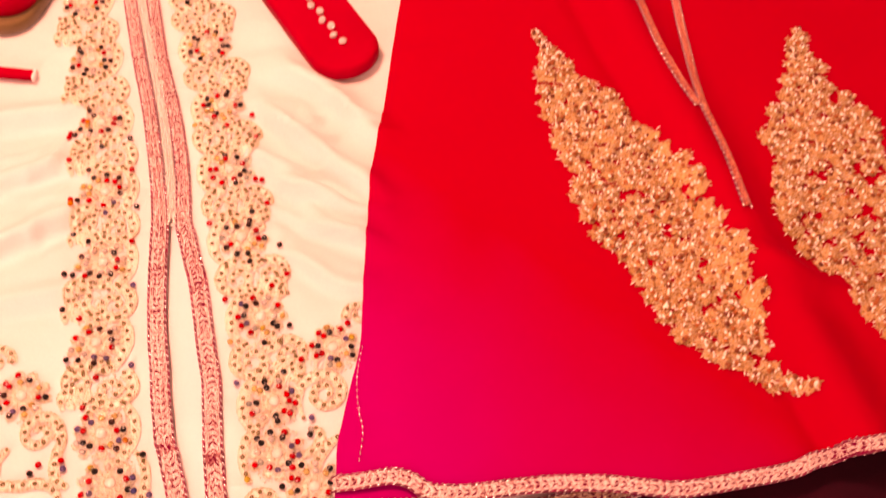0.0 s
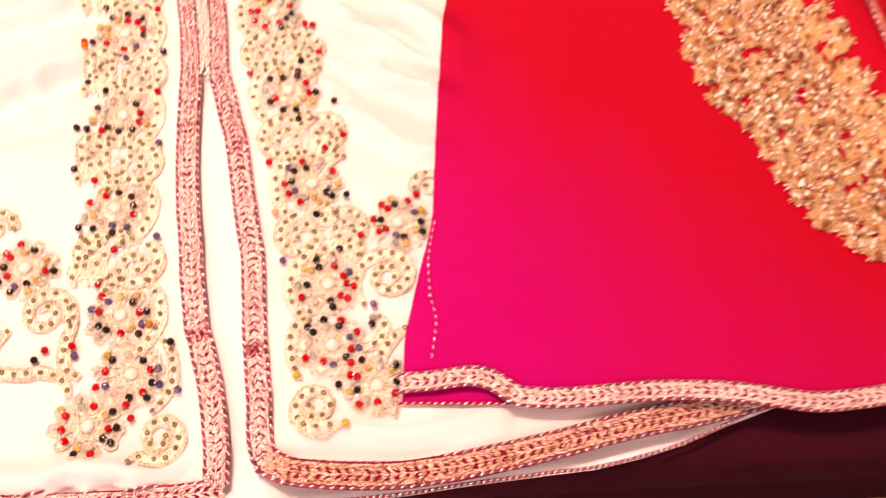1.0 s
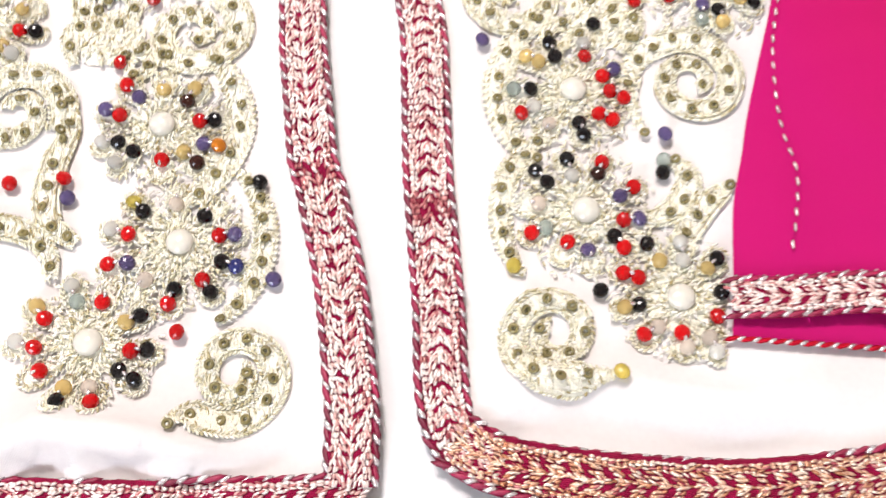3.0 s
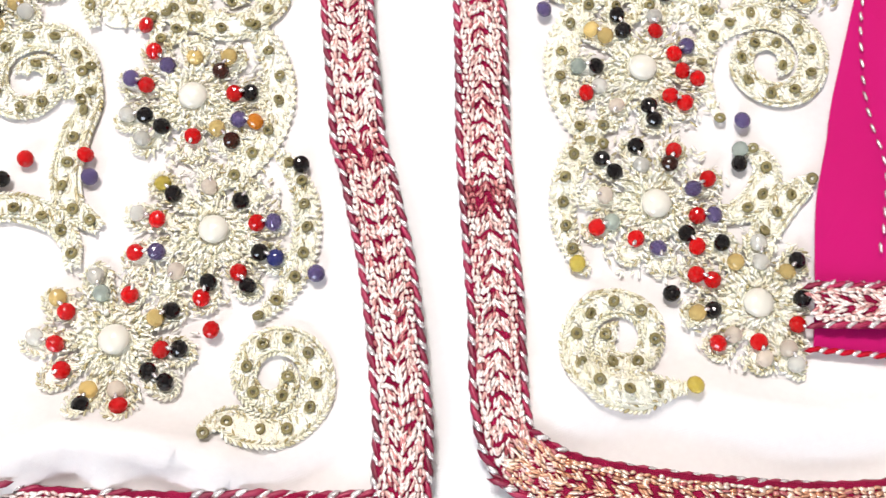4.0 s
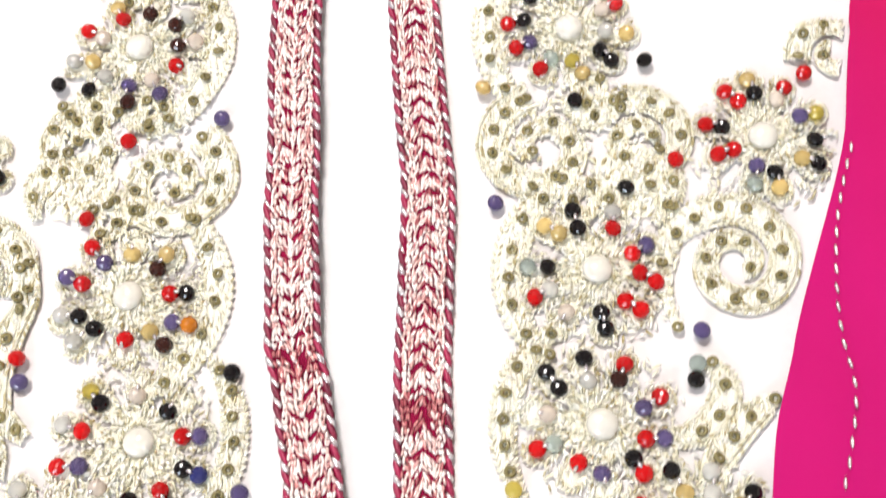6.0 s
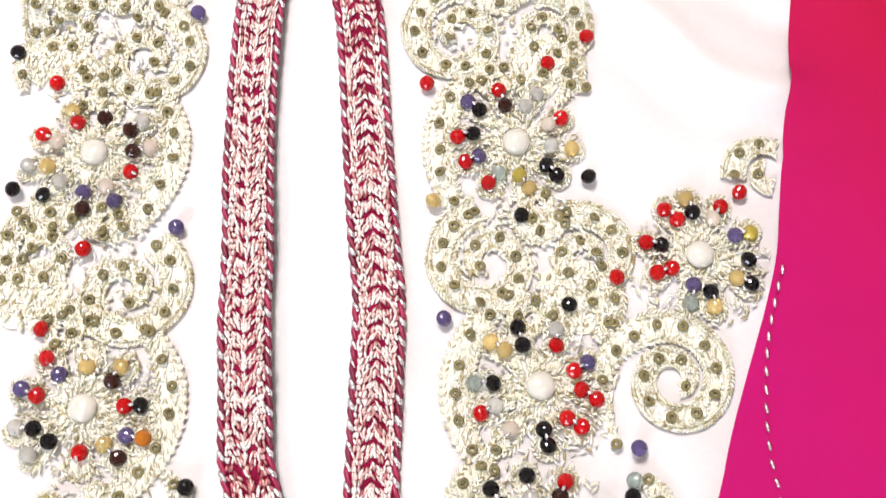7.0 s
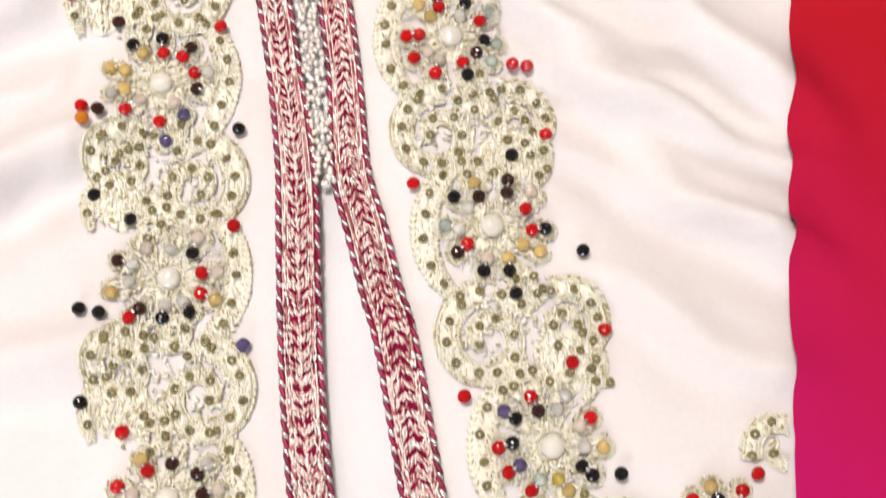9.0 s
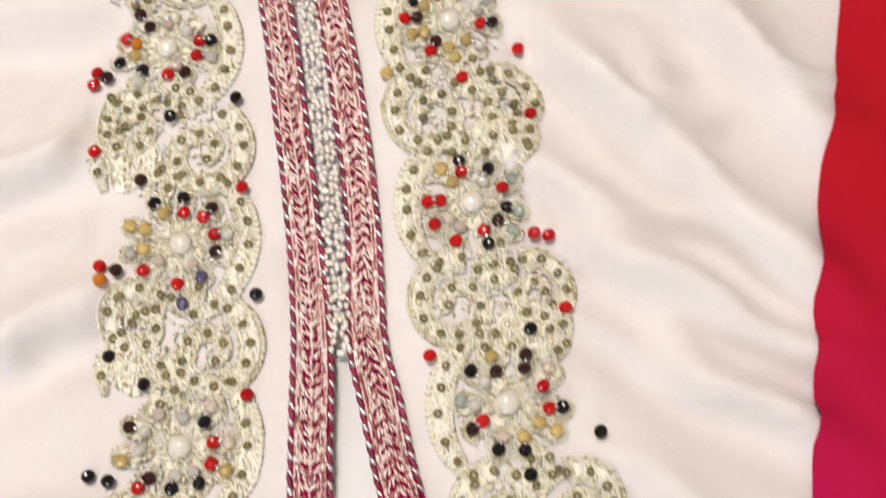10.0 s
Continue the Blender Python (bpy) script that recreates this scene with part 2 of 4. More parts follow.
def terrazzo():
    n = Nodes("terrazzo")
    v = n.coords(1)
    cells = n.node("ShaderNodeTexVoronoi")
    cells.inputs["Scale"].default_value = 75
    n.link(v, cells.inputs["Vector"])
    small = n.node("ShaderNodeTexVoronoi")
    small.inputs["Scale"].default_value = 210
    n.link(v, small.inputs["Vector"])
    sep = n.node("ShaderNodeSeparateColor")
    n.link(cells.outputs["Color"], sep.inputs[0])
    chips = n.ramp(sep.outputs[0], [(0.0, (0.02, 0.012, 0.01)), (0.22, (0.26, 0.14, 0.08)), (0.5, (0.36, 0.21, 0.12)), (0.75, (0.14, 0.07, 0.04)), (1.0, (0.40, 0.26, 0.16))])
    sep2 = n.node("ShaderNodeSeparateColor")
    n.link(small.outputs["Color"], sep2.inputs[0])
    fine = n.ramp(sep2.outputs[1], [(0.0, (0.13, 0.07, 0.04)), (0.3, (0.36, 0.21, 0.13)), (1.0, (0.46, 0.29, 0.18))])
    edge = n.ramp(cells.outputs["Distance"], [(0.0, (1, 1, 1)), (0.50, (1, 1, 1)), (0.58, (0, 0, 0))])
    mix = n.node("ShaderNodeMix", data_type="RGBA")
    n.link(edge, mix.inputs["Factor"])
    n.link(fine, mix.inputs["A"])
    n.link(chips, mix.inputs["B"])
    n.link(mix.outputs["Result"], n.bsdf.inputs["Base Color"])
    n.set(Roughness=0.35)
    return n.mat


def plaster(name, colour):
    n = Nodes(name)
    dark = tuple(c * 0.9 for c in colour)
    n.link(n.ramp(n.noise(3, 5), [(0.3, dark), (0.7, colour)]), n.bsdf.inputs["Base Color"])
    n.bump(n.noise(60, 4), 0.2, 0.002)
    n.set(Roughness=0.9)
    return n.mat


def slab(name, low, high, material, label, category):
    bm = bmesh.new()
    bmesh.ops.create_cube(bm, size=1)
    for v in bm.verts:
        v.co = [lo + (c + 0.5) * (hi - lo) for c, lo, hi in zip(v.co, low, high)]
    ob = part(name, bm, material, None)
    return tagged(ob, label, category, "", "structure")


# walls and ceiling are unseen, added and kept pale for bounced fill
WALL = plaster("wall_plaster", (0.83, 0.81, 0.77))
slab("floor", (-2.1, -2.1, FLOOR - 0.05), (2.1, 2.1, FLOOR), terrazzo(), "speckled beige terrazzo floor with dark stone chips", "floor")
slab("ceiling", (-2.1, -2.1, 2.0), (2.1, 2.1, 2.1), WALL, "unseen off-white plaster ceiling, added to bounce light", "ceiling")
slab("wall_north", (-2.1, 2.0, FLOOR), (2.1, 2.1, 2.0), WALL, "unseen off-white plaster wall, added to bounce light", "wall")


def box(bm, low, high):
    made = bmesh.ops.create_cube(bm, size=1)
    for v in made["verts"]:
        v.co = [lo + (c + 0.5) * (hi - lo) for c, lo, hi in zip(v.co, low, high)]


# unseen south wall; its window opening is added for the cool fill lamp
WIN = (-1.05, -0.05, 0.55, 1.55)
bm = bmesh.new()
box(bm, (-2.1, -2.1, FLOOR), (WIN[0], -2.0, 2.0))
box(bm, (WIN[1], -2.1, FLOOR), (2.1, -2.0, 2.0))
box(bm, (WIN[0], -2.1, FLOOR), (WIN[1], -2.0, WIN[2]))
box(bm, (WIN[0], -2.1, WIN[3]), (WIN[1], -2.0, 2.0))
tagged(part("wall_south", bm, WALL, None), "unseen off-white plaster wall with an added window", "wall", "", "structure")
window = tagged(new("added_window_1"), "unseen square window added for the cool fill light", "window", "", "structure")
FRAME_PAINT = plaster("frame_paint", (0.80, 0.79, 0.76))
for low, high in (((WIN[0], -2.07, WIN[2]), (WIN[0] + 0.05, -2.03, WIN[3])), ((WIN[1] - 0.05, -2.07, WIN[2]), (WIN[1], -2.03, WIN[3])),
                  ((WIN[0] + 0.05, -2.07, WIN[2]), (WIN[1] - 0.05, -2.03, WIN[2] + 0.05)), ((WIN[0] + 0.05, -2.07, WIN[3] - 0.05), (WIN[1] - 0.05, -2.03, WIN[3]))):
    bm = bmesh.new()
    box(bm, low, high)
    part("window_frame", bm, FRAME_PAINT, window)
bm = bmesh.new()
box(bm, (WIN[0] + 0.05, -2.053, WIN[2] + 0.05), (WIN[1] - 0.05, -2.047, WIN[3] - 0.05))
pane = part("pane", bm, Nodes("window_glass").set(Base_Color=(1, 1, 1, 1), Roughness=0.0, Transmission_Weight=1.0, IOR=1.45).mat, window)
pane.visible_shadow = False
slab("wall_east", (2.0, -2.0, FLOOR), (2.1, 2.0, 2.0), WALL, "unseen off-white plaster wall, added to bounce light", "wall")
slab("wall_west", (-2.1, -2.0, FLOOR), (-2.0, 2.0, 2.0), WALL, "unseen off-white plaster wall, added to bounce light", "wall")

# ---- bench under the garments ----
BENCH_TOP, BENCH_TURN = -0.010, 6.5


def build_bench():
    bench = tagged(new("daybed"), "low daybed under a dark maroon velvet cover", "daybed")
    bench.matrix_world = pose(0.260, -0.107, FLOOR, 0, 0, BENCH_TURN)
    for name, low, high, soft in (("mattress", (-1.05, 0.0, 0.24), (0.95, 1.0, BENCH_TOP - FLOOR), 0.014), ("base", (-1.00, 0.055, 0.0), (0.90, 0.95, 0.24), 0.006)):
        bm = bmesh.new()
        bmesh.ops.create_cube(bm, size=1)
        for v in bm.verts:
            v.co = [lo + (c + 0.5) * (hi - lo) for c, lo, hi in zip(v.co, low, high)]
        bmesh.ops.bevel(bm, geom=bm.edges[:], offset=soft, segments=3, affect="EDGES", profile=0.5)
        ob = part(name, bm, MAROON, bench)
        ob.data.polygons.foreach_set("use_smooth", [True] * len(ob.data.polygons))
    return bench


build_bench()

# ---- white caftan: cloth ----
caftan = tagged(new("caftan"), "white caftan laid flat, beaded gold embroidery and burgundy braid", "caftan")

LEFT_TRIM = [(-0.171, 0.600), (-0.138, 0.488), (-0.114, 0.407), (-0.0915, 0.338), (-0.0785, 0.291), (-0.066, 0.243), (-0.0555, 0.196), (-0.0495, 0.150), (-0.0445, 0.114), (-0.038, 0.078), (-0.030, 0.044), (-0.0255, 0.021),
             (-0.0195, -0.003), (-0.0140, -0.025), (-0.0105, -0.032), (-0.005, -0.047), (0.001, -0.063), (0.006, -0.080), (0.010, -0.096), (0.014, -0.113), (0.0165, -0.134)]
LEFT_HEM = [(0.021, -0.1365), (-0.003, -0.1410), (-0.027, -0.1440), (-0.056, -0.1480), (-0.086, -0.1510), (-0.116, -0.1550), (-0.25, -0.176), (-0.45, -0.208)]
RIGHT_FRONT = [(-0.147, 0.600), (-0.114, 0.489), (-0.091, 0.407), (-0.068, 0.340), (-0.054, 0.294), (-0.042, 0.245), (-0.0345, 0.200), (-0.0265, 0.177), (-0.018, 0.152), (-0.0105, 0.132), (0.0, 0.092), (0.0105, 0.053), (0.016, 0.034),
               (0.0195, 0.014), (0.0225, -0.005), (0.0255, -0.024), (0.029, -0.041), (0.0325, -0.058), (0.036, -0.075), (0.0385, -0.091), (0.0415, -0.105)]
RIGHT_HEM = [(0.0470, -0.1155), (0.061, -0.1205), (0.090, -0.122), (0.125, -0.1195), (0.151, -0.1155), (0.181, -0.108), (0.211, -0.099), (0.241, -0.0895), (0.272, -0.079), (0.303, -0.070), (0.333, -0.062), (0.43, -0.030), (0.62, 0.03)]
LINING_EDGE = [(0.020, -0.152), (0.069, -0.142), (0.093, -0.137), (0.140, -0.129), (0.170, -0.122), (0.200, -0.116), (0.230, -0.110), (0.257, -0.105), (0.287, -0.096), (0.318, -0.084), (0.343, -0.071), (0.40, -0.045), (0.62, 0.02)]



def across(line, key, value):
    """The other coordinate of a line where its coordinate key takes a value."""
    o = 1 - key
    for a, b in zip(line, line[1:]):
        if min(a[key], b[key]) <= value <= max(a[key], b[key]) and a[key] != b[key]:
            return a[o] + (b[o] - a[o]) * (value - a[key]) / (b[key] - a[key])
    ends = sorted(line, key=lambda p: p[key])
    return ends[0][o] if value < ends[0][key] else ends[-1][o]


LEFT_FINE = [(p.x, p.y) for p in smooth_line(LEFT_TRIM, 0.004)]
RIGHT_FINE = [(p.x, p.y) for p in smooth_line(RIGHT_FRONT, 0.004)]
RIGHT_HEM_FINE = [(p.x, p.y) for p in smooth_line(RIGHT_HEM, 0.004)]


def cloth(name, columns, rows, where, height, material, parent, label=""):
    """A sheet of cloth: where(u, v) gives its place on the plan, height its relief."""
    verts, faces = [], []
    for j in range(rows + 1):
        for i in range(columns + 1):
            x, y = where(i / columns, j / rows)
            verts.append((x, y, height(x, y)))
    w = columns + 1
    for j in range(rows):
        for i in range(columns):
            k = j * w + i
            faces.append((k, k + 1, k + w + 1, k + w))
    return mesh_object(name, verts, faces, material, parent, label)


def left_place(u, v):
    x0 = -0.45
    y = -0.220 + v * 0.82
    x1 = across(LEFT_FINE, 1, max(y, -0.134))
    x = x0 + (x1 - x0) * u
    return x, max(y, across(LEFT_HEM, 0, min(x, 0.018)))


def right_place(u, v):
    # columns start at the braid and run out under the red cape
    y = -0.126 + v * 0.726
    x = across(RIGHT_FINE, 1, max(y, -0.105))
    x = x + (0.56 - x) * u
    return x, max(y, across(RIGHT_HEM_FINE, 0, max(x, 0.047)))


cloth("left_front", 90, 170, left_place, fold_height, WHITE, caftan, "white cotton satin front panel, softly creased")
cloth("right_front", 110, 150, right_place, lambda x, y: fold_height(x, y) if x < 0.2 else -0.001, WHITE, caftan, "white cotton satin front panel, softly creased")


def lining_place(u, v):
    x = -0.21 + 0.77 * u
    low = across(LINING_EDGE, 0, max(x, 0.020)) if x > 0 else -0.148
    return x, low + v * (0.60 - low)


def lining_height(x, y):
    """High in the slit, pressed flat under the two fronts."""
    middle = (across(LEFT_FINE, 1, max(y, -0.134)) + across(RIGHT_FINE, 1, max(y, -0.105))) / 2
    f = max(0.0, min(1.0, (abs(x - middle) - 0.018) / 0.02))
    return -0.0014 + 0.0005 * noise.noise(Vector((x * 60, y * 14, 0))) - 0.0066 * f * f * (3 - 2 * f)


cloth("lining", 130, 120, lining_place, lining_height, LINING, caftan, "smooth white lining between the fronts")


def edge_cord(name, line, z_of, radius, parent, label, colours=(BURGUNDY, SILVER), run=0.0042):
    """A cord of two colours of thread, twisted, along a line."""
    acc = Pieces()
    pts = smooth_line(line, run)
    for i, (p, t) in enumerate(zip(pts, tangents(pts))):
        s = side(t)
        lean = (t + 0.28 * s).normalized()
        base = Vector((p.x, p.y, z_of(p.x, p.y)))
        acc.grain(base, lean, run * 1.35, radius, 0)
        acc.grain(base + t * run * 0.5 + Vector((0, 0, radius * 0.5)), (t + 0.5 * s).normalized(), run * 0.78, radius * 0.95, 1)
    return acc.make(name, colours, parent, label, "stuff")


def braid(name, line, z_of, wide, parent, label, stitch=ROSE, flip=-1, joint=None):
    """Flat braid: a tape with chevron rows of rose-silver stitches and a twisted cord on each side."""
    pts = smooth_line(line, 0.003)
    tan = tangents(pts)
    verts, faces = [], []
    prof = [(-0.5, -0.0006), (-0.46, 0.0012), (-0.2, 0.0017), (0.2, 0.0017), (0.46, 0.0012), (0.5, -0.0006)]
    for p, t in zip(pts, tan):
        s, width = side(t), wide(p.y)
        for u, h in prof:
            q = p + s * u * width
            verts.append((q.x, q.y, z_of(p.x, p.y) + h))
    m = len(prof)
    for i in range(len(pts) - 1):
        for j in range(m - 1):
            faces.append((i * m + j, (i + 1) * m + j, (i + 1) * m + j + 1, i * m + j + 1))
    tape = mesh_object(name, verts, faces, TAPE, parent, label)
    # rows of looped stitches, coarse at the hem and finer further up
    acc = Pieces()
    step = 0.00105
    pts = smooth_line(line, step)
    phase = 0.0
    for i, (p, t) in enumerate(zip(pts, tangents(pts))):
        s, width = side(t), wide(p.y)
        z = z_of(p.x, p.y) + 0.0021
        upper = max(0.0, min(1.0, (p.y - 0.06) / 0.12))
        joined = joint is not None and joint - 0.0045 < p.y < joint + 0.0045
        phase = (phase + step / (0.0063 - 0.0016 * upper)) % 1.0
        for sign in (-1, 1):
            for u, along in ((0.03, 0.0), (0.11, 0.0010), (0.19, 0.0019)):
                if random.random() < (0.35 if joined else 0.95 if phase < 0.58 else 0.13):
                    q = p + s * (sign * u * width + random.uniform(-0.0003, 0.0003)) + t * flip * (along + random.uniform(-0.0004, 0.0004))
                    acc.grain((q.x, q.y, z + random.uniform(-0.0002, 0.0003)), t * flip * 1.1 + s * sign * random.uniform(0.2, 0.9), random.uniform(0.0022, 0.0036), random.uniform(0.00040, 0.00062) * (1 - 0.15 * upper), int(random.random() < (0.7 if joined else 0.10 + 0.12 * upper)))
            if flip < 0 and sign > 0 and i % 2:
                q = p + s * random.uniform(-0.0003, 0.0003)
                acc.grain((q.x, q.y, z), t + s * random.uniform(-0.3, 0.3), random.uniform(0.0020, 0.0030), 0.0005, 0)
            if i % (3 if upper > 0.5 else 2) == 0:
                for u, r in ((0.245, 0.00050), (0.300, 0.00064), (0.350, 0.00056)):
                    loose = 1 - 0.85 * upper
                    q = p + s * (sign * u * width + random.uniform(-0.0004, 0.0004) * loose)
                    rosy = random.random() < (0.75 if joined else 0.08 + 0.40 * upper if u == 0.300 else 0.08)
                    acc.grain((q.x, q.y, z - 0.0003 + random.uniform(0, 0.0003) * loose), t + s * random.uniform(-0.5, 0.5) * loose, random.uniform(0.0020, 0.0036) * (1 + 0.7 * upper), r * random.uniform(0.8, 1.1) * (1 - 0.22 * upper), int(rosy))
    acc.make("stitching", (stitch, PINK), tape, "rose-silver metal thread", "stuff")
    for sign in (-1, 1):
        pts = smooth_line(line, 0.005)
        off = [tuple((p + side(t) * sign * 0.45 * wide(p.y))[:2]) for p, t in zip(pts, tangents(pts))]
        edge_cord("twisted_cord", off, lambda x, y: z_of(x, y) + 0.0012, 0.00100, tape, "burgundy and silver twisted cord", (BURGUNDY, SILVER), 0.0064)
    return tape


def white_z(x, y):
    return fold_height(x, y) + 0.0006 if x < 0.2 else 0.0


def front_width(y):
    return 0.0165 - 0.0030 * max(0.0, min(1.0, (y - 0.18) / 0.06))


braid("front_braid", LEFT_TRIM, lambda x, y: white_z(x, y) + 0.0010, front_width, caftan, "burgundy braid with silver chevrons", ROSE, -1, -0.0300)
braid("hem_braid", LEFT_HEM, white_z, lambda y: 0.0165, caftan, "burgundy braid with silver chevrons")
braid("front_braid", RIGHT_FRONT + RIGHT_HEM[:2], white_z, front_width, caftan, "burgundy braid with silver chevrons", ROSE, 1, -0.0370)
braid("hem_braid", RIGHT_HEM, lambda x, y: white_z(x, y) + 0.0006, lambda y: 0.0190, caftan, "burgundy braid with silver chevrons, copper cast of the light painted in", COPPER_CAST)
edge_cord("lining_cord", LINING_EDGE, lambda x, y: -0.0022, 0.0012, caftan, "thin burgundy and silver edging")

# smoky bead row that closes the two front braids above the slit
acc = Pieces()
row = smooth_line([(-0.0440, 0.193), (-0.0540, 0.244), (-0.0660, 0.293), (-0.0795, 0.342), (-0.1260, 0.488), (-0.1590, 0.600)], 0.0030)
for p, t in zip(row, tangents(row)):
    s = side(t)
    for k in (-1.5, -0.5, 0.5, 1.5):
        q = p + s * (0.0022 * k + random.uniform(-0.0009, 0.0009)) + t * random.uniform(-0.0012, 0.0012)
        acc.grain((q.x, q.y, white_z(q.x, q.y) + 0.0022), t + s * random.uniform(-0.3, 0.3), 0.0030, 0.00115)
acc.make("closing_cord", SMOKE, caftan, "row of smoky grey closing beads", "stuff")


# ---- bead embroidery of the caftan ----
def bead_mesh(name, radius, flat, segments, rings, material, smooth):
    bm = bmesh.new()
    bmesh.ops.create_uvsphere(bm, u_segments=segments, v_segments=rings, radius=radius)
    for v in bm.verts:
        v.co.z *= flat
    for f in bm.faces:
        f.smooth = smooth
    me = bpy.data.meshes.new(name)
    bm.to_mesh(me)
    bm.free()
    me.materials.append(material)
    return me


CRYSTAL = {k: bead_mesh("crystal_bead", 0.00275, 0.80, 12, 9, m, False) for k, m in BEADS.items()}


def ring_mesh(name, radius, thick, material):
    """Tiny ring-shaped bead with an open hole."""
    verts, faces = [], []
    for i in range(10):
        a = 2 * math.pi * i / 10
        for j in range(6):
            c = 2 * math.pi * j / 6
            w = radius + thick * math.cos(c)
            verts.append((w * math.cos(a), w * math.sin(a), thick * 1.15 * math.sin(c)))
            faces.append((i * 6 + j, (i + 1) % 10 * 6 + j, (i + 1) % 10 * 6 + (j + 1) % 6, i * 6 + (j + 1) % 6))
    me = bpy.data.meshes.new(name)
    me.from_pydata(verts, [], faces)
    for f in me.polygons:
        f.use_smooth = True
    me.materials.append(material)
    return me


OLIVE_MESH = ring_mesh("olive_bead", 0.00125, 0.00068, OLIVE)
PEARL_MESH = bead_mesh("pearl", 0.0046, 0.60, 20, 12, PEARL, True)
taken = []
OLIVE_REST = grain_material("olive_bead_rest", [(0.0, (0.16, 0.14, 0.06)), (1.0, (0.30, 0.26, 0.12))], 0.2, 0.15)


def put(name, mesh, x, y, z, parent, label="", tilt=1.0):
    ob = new(name, mesh)
    ob.parent = parent
    ob.matrix_basis = pose(x, y, z, random.uniform(-35, 35) * tilt, random.uniform(-35, 35) * tilt, random.uniform(0, 360))
    return tagged(ob, label)


def hidden(x, y):
    """Under the red cape."""
    return x > across(CAPE_EDGE, 1, y) - 0.001


CAPE_EDGE = [(0.129, -0.200), (0.1295, -0.048), (0.1285, -0.025), (0.131, -0.004), (0.1325, 0.010), (0.136, 0.034), (0.139, 0.052), (0.141, 0.072), (0.1405, 0.095), (0.1395, 0.130), (0.1385, 0.170), (0.1385, 0.200), (0.138, 0.240), (0.1395, 0.281), (0.144, 0.321), (0.147, 0.366), (0.150, 0.420), (0.155, 0.493), (0.163, 0.620)]


def crystal(letter, x, y, parent, lift=0.0026):
    if hidden(x + 0.002, y) or any((x - a) ** 2 + (y - b) ** 2 < 0.0043 ** 2 for a, b in taken):
        return
    taken.append((x, y))
    put("crystal_bead", CRYSTAL[letter], x, y, white_z(x, y) + lift, parent, NAMES[letter] + " faceted glass bead")


def cord_line(acc, pts, z_of, radius, run, slot=0, lean=0.45, keep=None):
    """Twisted metal cord as a chain of slanting stitches."""
    for p, t in zip(pts, tangents(pts)):
        if keep and not keep(p.x, p.y):
            continue
        acc.grain((p.x, p.y, z_of(p.x, p.y) + random.uniform(0, 0.0003)), t + side(t) * lean * 1.5, run * random.uniform(1.5, 2.1), radius * random.uniform(0.62, 0.85), slot)


def walk_points(pts, step):
    """Re-space a dense list of points."""
    out, gone = [pts[0]], 0.0
    for a, b in zip(pts, pts[1:]):
        gone += (b - a).length
        if gone >= step:
            out.append(b)
            gone = 0.0
    return out


